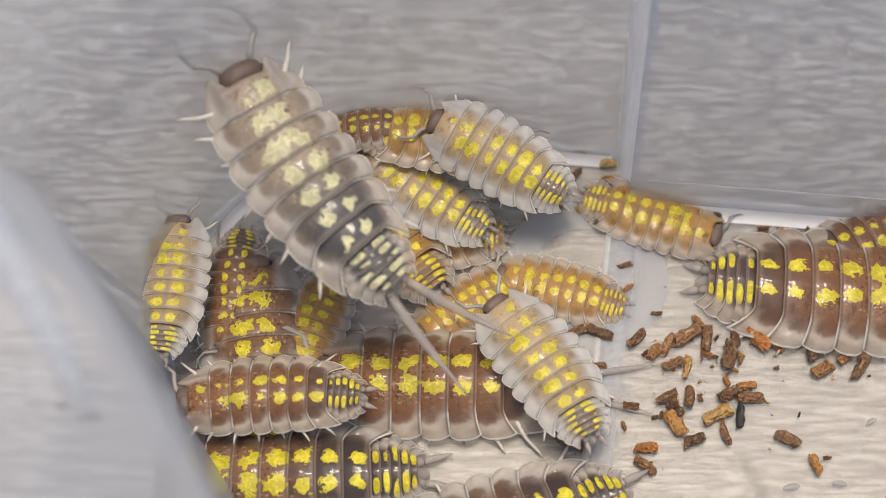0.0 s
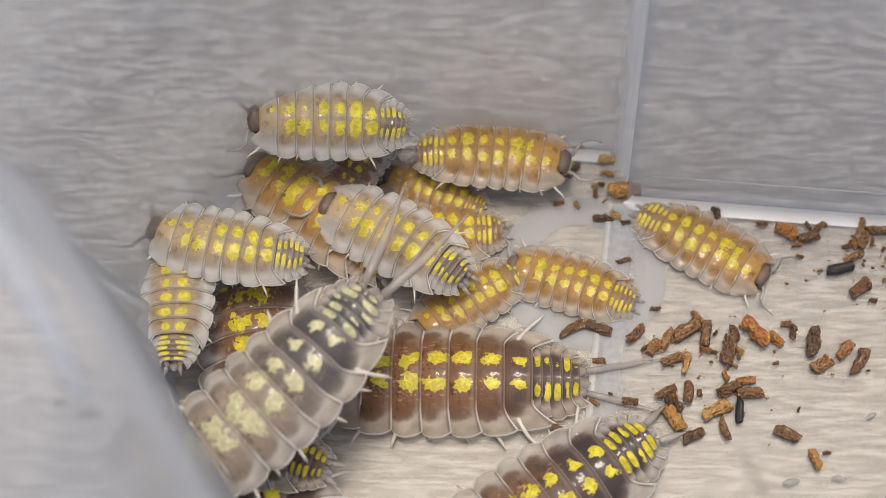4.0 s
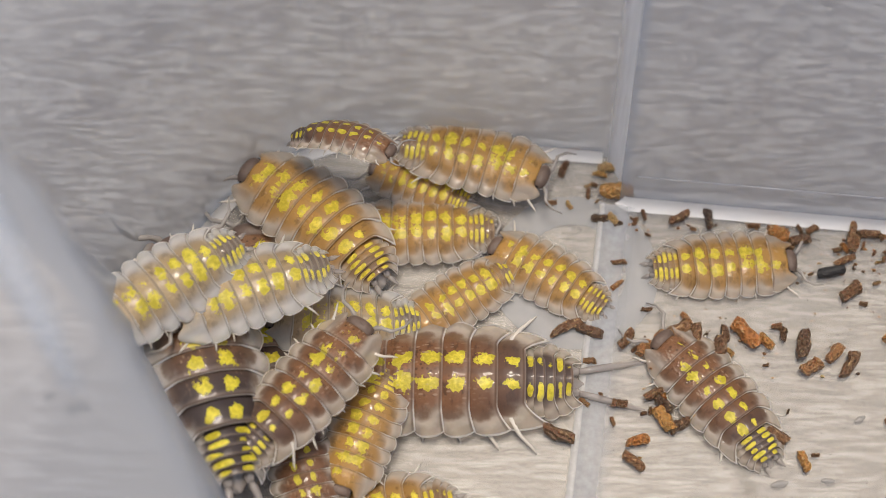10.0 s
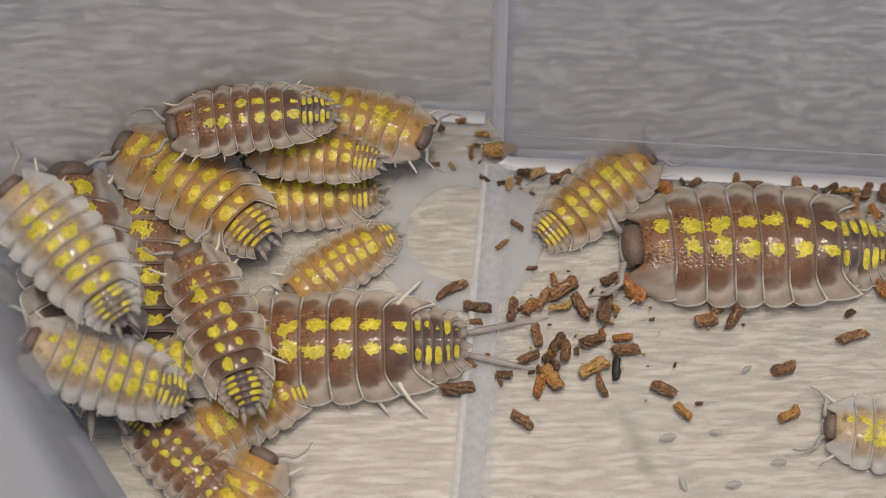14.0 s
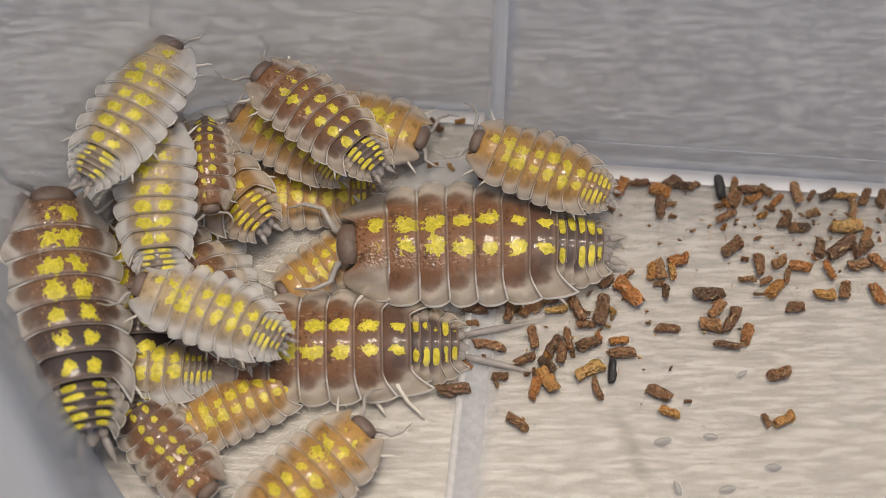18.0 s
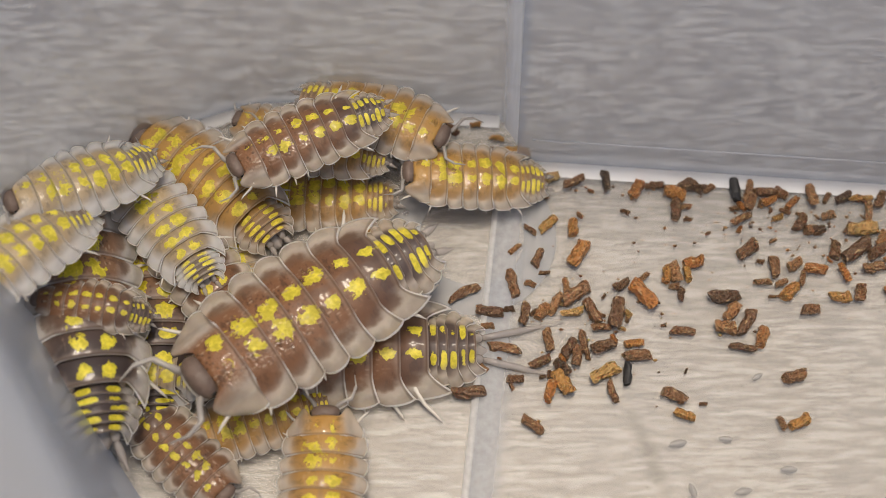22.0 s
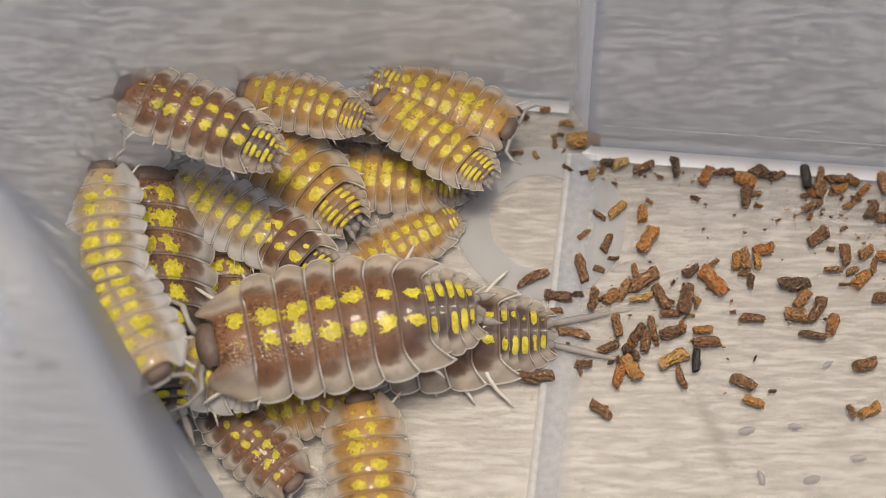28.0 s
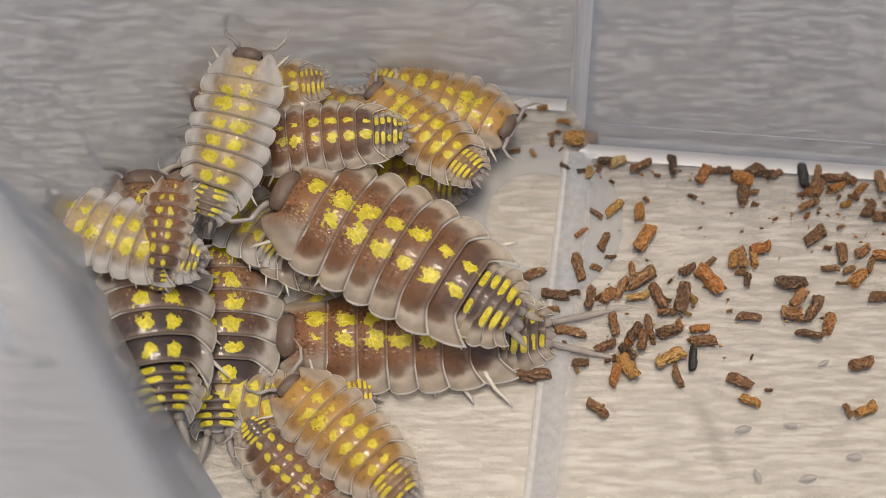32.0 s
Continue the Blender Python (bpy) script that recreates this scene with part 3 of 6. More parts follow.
    for j in range(12):
        for i in range(4):
            f8.append((j * 5 + i, j * 5 + i + 5, j * 5 + i + 6, j * 5 + i + 1))
    tagged(mesh_object("trim_streak", v, f8, STREAK, uvs=uv8), "faint brown streak on the clear floor", "stain", kind="structure")
    # round moulding mark
    def ring(name, cx, cy, r0, r1, z0, z1, mat, label):
        v, f6 = [], []
        m2 = 64
        for i in range(m2):
            a = 2 * math.pi * i / m2
            for r, z in ((r0, z0), (r0 + 0.1, z1), (r1 - 0.1, z1), (r1, z0)):
                v.append(Vector((cx + r * math.cos(a), cy + r * math.sin(a), z)) * MM)
        for i in range(m2):
            j = (i + 1) % m2
            for q2 in range(3):
                f6.append((i * 4 + q2, i * 4 + q2 + 1, j * 4 + q2 + 1, j * 4 + q2))
        tagged(mesh_object(name, v, f6, mat), label, "trim", kind="structure")
    ring("trim_mark", 4.0, 1.2, 3.7, 6.0, 0.01, 0.10, MARK_PLASTIC, "round moulding mark in the floor")


build_table()
build_box()

# ---- isopods ----
#      start of segment along the body from the head, share of the length
STARTS = [0.0, 0.078, 0.175, 0.282, 0.385, 0.483, 0.581, 0.679, 0.778, 0.815, 0.850, 0.885, 0.920, 0.950, 1.0]
#      half width of head, seven body rings, five tail rings, tail plate
WIDTHS = [0.105, 0.224, 0.246, 0.256, 0.258, 0.256, 0.248, 0.224, 0.150, 0.158, 0.170, 0.148, 0.114, 0.055]
#      how far the outer ends of a ring reach back behind its middle
SWEEP = [0.0, 0.004, -0.002, 0.006, 0.012, 0.024, 0.056, 0.092, 0.020, 0.024, 0.030, 0.040, 0.044]


class Bend:
    """Bends the body along its length: side to side, and down at the ends."""

    def __init__(self, length, side, arch):
        self.length, self.side, self.arch = length, side, arch

    def __call__(self, x, y, z):
        s = x                                  # share of the length, from -0.5 to 0.5
        yaw = self.side * s * 2
        px = s - self.side ** 2 * s ** 3 * 0.6
        py = self.side * s * s
        pz = -self.arch * s * s
        tilt = -2 * self.arch * s
        cx = px - y * math.sin(yaw) - z * math.sin(tilt)
        cy = py + y * math.cos(yaw)
        return Vector((cx, cy - self.side * 0.06, pz + z + self.arch * 0.05)) * self.length


def body_ring(name, seg, bend, mat, parent, height, flare, wide, notch):
    """One overlapping shell ring with flared lappets, as a closed thin shell."""
    nu, nv = 37, 9
    x0, x1 = 0.5 - STARTS[seg], 0.5 - STARTS[seg + 1]
    tail = seg >= 8
    overlap = 0.022 if not tail else 0.020
    half = WIDTHS[seg]
    nxt = WIDTHS[seg + 1] if seg < 13 else 0.02
    prev = WIDTHS[seg - 1]
    span = x0 - x1 + overlap
    sweep = SWEEP[seg]
    verts, uvs, faces = [], [], []
    for layer in (0, 1):
        for j in range(nv):
            v = j / (nv - 1)
            for i in range(nu):
                u = -1 + 2 * i / (nu - 1)
                a = abs(u)
                w = half + 0.25 * ((nxt - half) * v + (prev - half) * (1 - v) * (1 if seg > 1 else 0.5)) * (0 if tail else 1)
                lob = max(0.0, (a - 0.55) / 0.45)
                w2 = w * (1 - lob * ((0.28 * notch if v < 0.5 else 0.12 if not tail else 0.24) * abs(2 * v - 1.0) ** 2.4) * (0.35 if seg == 1 and v < 0.5 else 1.0))
                dome = (1 - a * a) ** 1.30
                h = height * (0.24 + 0.76 * dome) * (0.55 + 0.45 * half / 0.248)
                h += 0.012 * (v - 0.6) + 0.010 * lob * (1 - abs(2 * v - 1.1)) * flare
                h += (0.0085 - 0.005 * lob if not tail else 0.004) * math.sin(v * math.pi) + 0.0016 * math.exp(-((v - 0.95) / 0.05) ** 2)
                h -= 0.0028 * math.sin(min(1.0, lob * 1.02) * 2 * math.pi) * (0.4 + 0.6 * math.sin(math.pi * min(1, v * 1.05))) * (half / 0.248)
                h -= 0.0075 * math.exp(-((a - 0.73) / 0.10) ** 2 - ((v - 0.52) / 0.26) ** 2) * (1 if seg < 8 else 0)
                x = x0 - span * v - sweep * lob ** 1.4 * (0.15 + 0.85 * v)
                if seg == 1:
                    g = min(1.0, max(0.0, (a - 0.36) / 0.24))
                    x += (0.058 * g * g * (3 - 2 * g) - 0.080 * max(0.0, (a - 0.60) / 0.40) ** 2.0) * (1 - v) ** 0.9
                z = h - (0.0032 if layer else 0.0)
                if seg == 2 and v < 0.5:
                    w2 = w * (1 - lob * 0.08 * abs(2 * v - 1.0) ** 2.4)
                y = wide * w2 * u * (0.995 if layer else 1.0)
                verts.append(bend(x, y, z))
                uvs.append(((u + 1) / 2, (seg + min(max(v, 0.001), 0.999)) / 14))
    m = nu * nv
    for j in range(nv - 1):
        for i in range(nu - 1):
            a = j * nu + i
            faces.append((a, a + nu, a + nu + 1, a + 1))
            faces.append((m + a, m + a + 1, m + a + nu + 1, m + a + nu))
    border = [i for i in range(nu)] + [j * nu + nu - 1 for j in range(1, nv)] + [(nv - 1) * nu + i for i in range(nu - 2, -1, -1)] + [j * nu for j in range(nv - 2, 0, -1)]
    for p, q in zip(border, border[1:] + border[:1]):
        faces.append((p, q, m + q, m + p))
    return mesh_object(name, verts, faces, mat, parent, uvs=uvs)


def blob(bend, cx, cy, cz, rx, ry, rz, nu=14, nv=9, power=1.0):
    verts, faces = [], []
    for j in range(nv + 1):
        b2 = math.pi * j / nv
        for i in range(nu):
            a = 2 * math.pi * i / nu
            sx = math.copysign(abs(math.sin(b2) * math.cos(a)) ** power, math.cos(a))
            sy = math.copysign(abs(math.sin(b2) * math.sin(a)) ** power, math.sin(a))
            verts.append(bend(cx + rx * sx, cy + ry * sy, cz + rz * math.cos(b2)))
    for j in range(nv):
        for i in range(nu):
            a, c = j * nu + i, j * nu + (i + 1) % nu
            faces.append((a, a + nu, c + nu, c))
    return verts, faces


ISOPODS = {}
FEELERS = []
LEGS = []


def isopod(key, label, length, look_of, side=0.0, arch=0.10, tails=0.07, plump=1.0, seed=0, wide=1.0):
    """A woodlouse-like isopod, head to +x, its feet on z = 0."""
    notch = 1.6 if length < 12.0 else 1.0
    rnd = random.Random(seed)
    bend = Bend(length * MM, side, arch)
    base = tagged(new("isopod"), label, "isopod", group="isopods in the box")
    height = 0.122 * plump
    mat = SHELL[look_of]
    for seg in range(1, 13):
        body_ring("body_ring" if seg < 8 else "tail_ring", seg, bend, mat, base, height, 1.0, wide, notch)
    # tail plate
    v, f = [], []
    rows, cols = 6, 9
    for j in range(rows):
        q = j / (rows - 1)
        w = 0.050 * (1 - q) ** 0.8 + 0.012
        for i in range(cols):
            u = -1 + 2 * i / (cols - 1)
            v.append(bend(-0.432 - 0.085 * q, w * u, height * 0.42 * (1 - 0.35 * u * u) - 0.025 * q))
    for j in range(rows - 1):
        for i in range(cols - 1):
            a = j * cols + i
            f.append((a, a + cols, a + cols + 1, a + 1))
    nb = len(v)
    v += [p - Vector((0, 0, 0.012 * length * MM)) for p in v]
    f += [tuple(x + nb for x in t[::-1]) for t in f]
    mesh_object("tail_plate", v, f, UROPOD_SKIN, base, "smooth dark tail plate")
    # head, sunk into the first ring, with front lobes
    v, f = blob(bend, 0.450, 0.0, height * 0.54, 0.046, 0.086, height * 0.42, 22, 13, 0.86)
    head = mesh_object("head", v, f, HEAD_SKIN, base, "dark brown grainy head")
    v, f = blob(bend, 0.472, 0.0, height * 0.36, 0.030, 0.076, height * 0.24, 16, 7, 0.85)
    mesh_object("head_lobe", v, f, LEG_SKIN, head, "pale front of the head")
    for sgn in (1, -1):
        v, f = blob(bend, 0.446, sgn * 0.080, height * 0.60, 0.013, 0.009, 0.011, 10, 6)
        mesh_object("eye", v, f, EYE_SKIN, head, "small black eye")
    # belly
    v, f = blob(bend, 0.0, 0.0, height * 0.36, 0.44, 0.130, height * 0.34, 16, 9, 0.8)
    mesh_object("belly", v, f, BELLY_SKIN, base, "pale soft belly")
    # side appendages of the tail
    for sgn in (1, -1):
        v, f = blob(bend, -0.470, sgn * 0.040, height * 0.33, 0.032, 0.020, 0.018, 10, 6, 0.8)
        joint = mesh_object("tail_base", v, f, UROPOD_SKIN, base, "clear grey joint of the tail spike")
        root, spread = Vector((-0.498, sgn * 0.042, height * 0.32)), 0.22 + rnd.uniform(-0.06, 0.06)
        pts, rad = [], []
        for i in range(8):
            q = i / 7
            pts.append(bend(root.x - tails * q, root.y + sgn * tails * spread * q, root.z - 0.02 * q * min(1, tails * 5)))
            rad.append(length * MM * (0.020 if tails > 0.4 else 0.0145 if tails > 0.15 else 0.016) * (1 - 0.75 * q ** 1.5) * (0.8 + 0.4 * math.sin(math.pi * min(1, q * 1.2))))
        v, f = tube(pts, rad, 8)
        mesh_object("tail_spike", v, f, UROPOD_SKIN, joint, "long tapering grey tail spike" if tails > 0.15 else "short grey tail spike")
    # feelers: a pivot at the head, jointed stalk and thin end
    for sgn in (1, -1):
        origin = bend(0.482, sgn * 0.058, height * 0.42)
        k = length * MM
        line = [(0, 0, 0), (0.022, 0.014 * sgn, 0.012), (0.040, 0.04 * sgn, 0.022), (0.062, 0.09 * sgn, 0.026), (0.066, 0.094 * sgn, 0.026), (0.125, 0.118 * sgn, 0.012), (0.128, 0.118 * sgn, 0.012), (0.19, 0.11 * sgn, -0.01)]
        v, f = tube([Vector(p) * k for p in line], [r * k for r in (0.012, 0.015, 0.011, 0.012, 0.008, 0.009, 0.006, 0.003)], 7)
        feeler = mesh_object("feeler", v, f, ANTENNA_SKIN, base, "grey jointed feeler with a pale base")
        feeler.location = origin
        FEELERS.append((feeler, key, sgn, origin, rnd.uniform(0, 6)))
    # seven pairs of legs
    for i in range(7):
        cx = 0.5 - (STARTS[i + 1] + STARTS[i + 2]) / 2
        for sgn in (1, -1):
            origin = bend(cx, sgn * 0.10, height * 0.30)
            k = length * MM
            fore = 0.075 - 0.026 * i
            reach = 0.74 + 0.26 * rnd.random()
            foot_z = -origin.z / k + 0.006
            line = [(0, 0, 0), (fore * 0.3, 0.055 * sgn, 0.012), (fore * 0.7, 0.105 * sgn * reach, -0.012), (fore * 1.2, 0.145 * sgn * reach, foot_z * 0.62), (fore * 1.45, 0.168 * sgn * reach, foot_z)]
            v, f = tube([Vector(p) * k for p in line], [r * k for r in (0.011, 0.011, 0.008, 0.006, 0.002)], 6)
            leg = mesh_object("leg", v, f, LEG_SKIN, base)
            leg.location = origin
            LEGS.append((leg, key, sgn, i, origin))
    ISOPODS[key] = base
    return base


isopod("A", "large dark grey isopod with cream spots and two long tail spikes", 17.6, "grey", -0.16, 0.10, 0.44, 1.00, 1, 0.88)
isopod("B", "amber isopod with yellow spots and a wide clear skirt", 11.1, "pale", 0.05, 0.14, 0.06, 1.05, 2)
isopod("C", "pale yellow-spotted isopod with a translucent skirt", 11.0, "pale", -0.12, 0.14, 0.06, 1.00, 3)
isopod("F", "brown isopod with bright yellow spots and a whitish skirt", 11.8, "pale", 0.10, 0.12, 0.07, 1.05, 4)
isopod("G", "slim amber isopod with rows of yellow spots", 9.6, "amber", 0.04, 0.10, 0.06, 0.95, 5)
isopod("H", "small curled brown isopod with yellow spots", 7.4, "brown", 0.00, 0.60, 0.06, 1.15, 6)
isopod("I", "pale amber isopod with yellow back by the back wall", 11.3, "amber", -0.12, 0.10, 0.06, 0.90, 7)
isopod("J", "slender brown isopod with two rows of yellow spots", 11.6, "brown", 0.08, 0.12, 0.06, 1.00, 8, 0.94)
isopod("K", "small amber-brown isopod with yellow spots", 10.5, "amber", 0.00, 0.08, 0.06, 0.90, 9)
isopod("L", "brown yellow-spotted isopod against the side wall", 10.4, "pale", 0.04, 0.10, 0.06, 0.90, 10)
isopod("M", "large brown isopod with yellow spots and two long tail spikes", 18.9, "brown", 0.00, 0.06, 0.30, 1.00, 11, 0.88)
isopod("N", "very large brown isopod with ragged yellow spots and short tail spikes", 18.9, "brown", 0.06, 0.10, 0.07, 1.00, 12)
isopod("Q", "brown isopod with small yellow spots lying across the others", 12.4, "brown", 0.10, 0.14, 0.07, 1.00, 13, 0.88)
isopod("R", "large dark isopod with big bright yellow spots by the side wall", 18.0, "dark", -0.06, 0.10, 0.11, 1.00, 14, 0.90)
isopod("W", "large dark brown isopod with yellow spots", 17.5, "dark", -0.06, 0.08, 0.12, 1.00, 15, 0.92)
isopod("X", "small amber isopod with dark midline resting on the floor", 9.1, "amber", 0.05, 0.10, 0.06, 0.90, 16)
isopod("Y", "deep amber isopod with broad yellow spots in the pile", 10.8, "amber", -0.02, 0.08, 0.06, 0.95, 17)
isopod("Z", "amber isopod with a twisted back and yellow spots", 13.4, "amber", 0.18, 0.16, 0.06, 1.05, 18)
isopod("P", "small deep yellow isopod at the back wall", 8.0, "amber", 0.00, 0.10, 0.05, 0.90, 19)
isopod("S", "dark brown isopod with yellow spots under the pile", 16.5, "dark", 0.00, 0.08, 0.12, 0.95, 20)
isopod("D", "small amber isopod with yellow stripe of spots", 9.8, "amber", 0.06, 0.12, 0.06, 0.95, 21)
isopod("E", "small reddish brown isopod with tiny yellow spots", 9.6, "brown", 0.06, 0.12, 0.06, 0.90, 22)
isopod("O", "amber isopod with a broad clear skirt and yellow spots", 11.6, "amber", 0.05, 0.10, 0.06, 0.95, 23)
isopod("T", "greyish isopod with yellow spots and a dark midline", 10.8, "pale", 0.08, 0.12, 0.06, 0.95, 24)

# ---- pellets, specks and husks on the floor ----
def pellet_mesh(name, seed, mat, chunky):
    """A lumpy, ragged-ended, slightly bent crumb of pressed waste, one millimetre long."""
    rnd = random.Random(seed)
    sides, rings = 12, 11
    verts, faces = [], []
    waves = [(rnd.uniform(3, 15), rnd.choice((1, 2, 2, 3)), rnd.uniform(0, 6.3), rnd.uniform(0.025, 0.07)) for w in range(6)]
    bow, taper, flat = rnd.uniform(-0.05, 0.05), rnd.uniform(-0.13, 0.13), rnd.uniform(0.85, 1.0)
    tilt = [rnd.uniform(-0.16, 0.16) for w in range(4)]
    for i in range(rings):
        q = i / (rings - 1)
        x = q - 0.5
        end = 0.84 if i in (0, rings - 1) else 0.97 if i in (1, rings - 2) else 1.0
        for j in range(sides):
            a = 2 * math.pi * j / sides
            k = 1 + sum(h * math.sin(f * x + m * a + p) for f, m, p, h in waves) + rnd.uniform(-0.07, 0.07)
            r = 0.205 * chunky * end * (1 + taper * x * 2) * k
            slant = (1 - q) ** 3 * (tilt[0] * math.cos(a) + tilt[1] * math.sin(a)) + q ** 3 * (tilt[2] * math.cos(a) + tilt[3] * math.sin(a))
            verts.append(((x + slant * 0.6 + rnd.uniform(-0.02, 0.02)) * MM, (r * math.cos(a) + bow * (1 - 4 * x * x)) * MM, r * flat * math.sin(a) * MM))
    for i in range(rings - 1):
        for j in range(sides):
            a, b2 = i * sides + j, i * sides + (j + 1) % sides
            faces.append((a, b2, b2 + sides, a + sides))
    for o, x in ((0, -0.47), ((rings - 1) * sides, 0.47)):
        c = len(verts)
        verts.append((x * MM, 0.0, 0.0))
        for j in range(sides):
            t = (o + j, o + (j + 1) % sides, c)
            faces.append(t if o else t[::-1])
    me = bpy.data.meshes.new(name)
    me.from_pydata(verts, [], faces)
    me.materials.append(mat)
    return me


PELLET_MESHES = [pellet_mesh("pellet", 40 + i, PELLET, 0.84 + 0.042 * ((i * 5) % 14)) for i in range(14)]
BLACK_MESHES = [pellet_mesh("pellet", 70 + i, BLACK_PELLET, 1.0) for i in range(3)]
PELLETS = []


def pellet(x, y, turn, size, tone, later=None):
    """A crumbly pellet on the floor at x, y, its length in millimetres; later: where it has been pushed to, and when."""
    i = len(PELLETS)
    y = min(y, back_right(x) - 0.95) if x > 7.5 else y
    if later and later[0] > 7.5:
        later = (later[0], min(later[1], back_right(later[0]) - 0.95)) + later[2:]
    ob = new("pellet", (BLACK_MESHES if tone == 2 else PELLET_MESHES)[i % (3 if tone == 2 else 14)])
    size *= 0.93
    thick = min(1.0, 0.62 + 0.55 / size)
    ob.scale = (size, size * thick if size > 1.5 else size * 1.15, size * thick if size > 1.5 else size * 1.15)
    z = 0.20 * ob.scale[1]
    ob.matrix_basis = pose(x * MM, y * MM, z * MM, (i * 67) % 360, 0, turn) @ Matrix.Diagonal((*ob.scale, 1))
    tagged(ob, "black crumbly pellet on the box floor" if tone == 2 else "rough brown crumbly pellet on the box floor", "pellet", "pellets on the floor")
    PELLETS.append((ob, x, y, z, (i * 67) % 360, turn, later))


pellet(3.34, -3.30, 27, 2.33, 1)
pellet(43.73, -2.47, -38, 2.03, 1, (6.78, -2.65, -78, 12.4, 16.0))
pellet(46.50, -4.29, 18, 0.87, 1, (8.00, -2.56, -22, 12.3, 16.2))
pellet(9.02, -1.70, 0, 0.79, 1)
pellet(45.61, -1.68, 105, 1.39, 1, (8.58, -0.61, 65, 12.7, 15.9))
pellet(50.79, -0.35, 100, 2.26, 1, (11.45, -0.26, 60, 12.6, 15.6))
pellet(11.90, -2.38, -54, 1.10, 1, (10.48, -2.68, -83, 9.5, 12.1))
pellet(5.00, -3.28, -21, 2.03, 1, (5.12, -4.65, -8, 9.4, 11.9))
pellet(45.18, -6.22, 40, 0.78, 1, (6.50, -4.47, 0, 12.6, 16.0))
pellet(7.53, -3.68, 42, 1.61, 1, (7.50, -4.85, 75, 9.3, 11.2))
pellet(4.95, -5.70, 0, 0.94, 1)
pellet(8.76, -4.72, 51, 1.25, 1)
pellet(9.68, -4.13, 60, 1.69, 1)
pellet(11.16, -3.36, 31, 2.29, 1)
pellet(10.95, -5.75, 78, 1.66, 1, (10.87, -4.72, 11, 9.5, 11.7))
pellet(12.42, -3.65, -98, 2.11, 1, (12.23, -4.71, -64, 9.5, 12.1))
pellet(13.91, -4.79, 78, 2.29, 1)
pellet(51.62, -4.24, 40, 1.32, 1, (12.76, -5.93, 0, 12.5, 16.2))
pellet(14.37, -3.63, 96, 1.32, 1, (14.41, -2.67, 31, 9.4, 12.1))
pellet(15.78, -3.48, -49, 2.45, 1)
pellet(55.49, -3.72, 81, 1.01, 1, (15.98, -2.11, 41, 12.4, 15.6))
pellet(17.27, -4.03, 136, 1.30, 1, (17.60, -1.98, 82, 12.7, 15.8))
pellet(56.71, -2.60, -35, 1.50, 1, (18.20, -1.80, -75, 12.5, 15.8))
pellet(56.47, -1.55, -45, 1.27, 1, (19.06, -1.89, -85, 12.5, 16.3))
pellet(58.25, 0.65, 53, 1.53, 1, (19.52, -1.07, 13, 12.6, 16.4))
pellet(18.06, -2.83, 0, 0.79, 1)
pellet(18.52, -3.47, 81, 1.03, 1)
pellet(19.78, -4.22, 82, 2.12, 1, (21.44, -3.67, 2, 12.6, 15.6))
pellet(63.75, -0.74, 40, 1.26, 1, (24.31, -2.60, 0, 12.7, 16.0))
pellet(64.46, -3.80, 63, 0.99, 1, (25.60, -2.64, 23, 12.6, 16.0))
pellet(26.12, -3.36, 40, 1.53, 1)
pellet(62.10, -5.41, 40, 0.70, 1, (24.96, -3.66, 0, 12.6, 16.4))
pellet(61.56, -0.24, -46, 1.70, 1, (25.21, -1.44, -86, 12.5, 15.6))
pellet(26.68, -1.22, 31, 1.27, 1)
pellet(27.08, -2.38, 75, 1.13, 1)
pellet(28.10, -1.61, -11, 1.70, 1)
pellet(27.46, -4.71, 0, 1.32, 1)
pellet(55.54, -5.17, 35, 1.69, 1, (18.37, -6.24, -5, 12.6, 15.4))
pellet(21.93, -4.81, 49, 1.70, 1)
pellet(20.21, -5.88, 31, 1.53, 1, (21.37, -5.98, -11, 12.5, 15.4))
pellet(22.84, -5.60, 63, 2.22, 1)
pellet(62.73, -7.40, 111, 1.44, 1, (23.86, -6.72, 71, 12.7, 16.4))
pellet(60.46, -5.48, 29, 1.90, 1, (22.44, -7.47, -11, 12.4, 15.5))
pellet(9.99, -5.55, -158, 1.64, 1, (9.11, -6.81, -78, 9.4, 11.2))
pellet(11.17, -11.04, 26, 1.66, 1, (10.49, -7.39, 60, 9.3, 11.6))
pellet(49.99, -8.43, -43, 1.72, 1, (11.54, -7.05, -83, 12.3, 16.3))
pellet(10.96, -7.96, 83, 1.49, 1)
pellet(13.73, -7.71, 26, 1.73, 1, (12.81, -7.30, 16, 9.3, 12.2))
pellet(14.98, -7.12, 5, 1.40, 1)
pellet(15.16, -7.99, 3, 1.86, 1)
pellet(14.40, -9.30, 85, 1.72, 2)
pellet(9.49, -7.91, 31, 1.66, 1, (8.48, -8.34, 26, 9.6, 11.6))
pellet(9.97, -8.82, -48, 1.47, 1)
pellet(9.93, -9.84, -58, 2.03, 1)
pellet(7.88, -11.67, 1, 1.54, 1, (9.10, -10.53, 69, 9.4, 11.7))
pellet(12.87, -9.18, 26, 2.14, 1)
pellet(13.30, -10.51, -74, 1.65, 1)
pellet(6.97, -8.67, -5, 1.23, 1, (6.75, -9.61, 0, 9.5, 11.8))
pellet(2.69, -11.20, -26, 2.30, 1, (3.59, -10.55, 3, 9.4, 11.8))
pellet(45.80, -7.37, 32, 2.24, 1, (6.04, -7.40, -8, 12.5, 16.1))
pellet(7.77, -12.89, -37, 1.74, 1)
pellet(17.47, -10.90, -27, 1.79, 1)
pellet(19.24, -12.62, -70, 1.49, 1, (18.06, -12.22, -21, 12.4, 15.7))
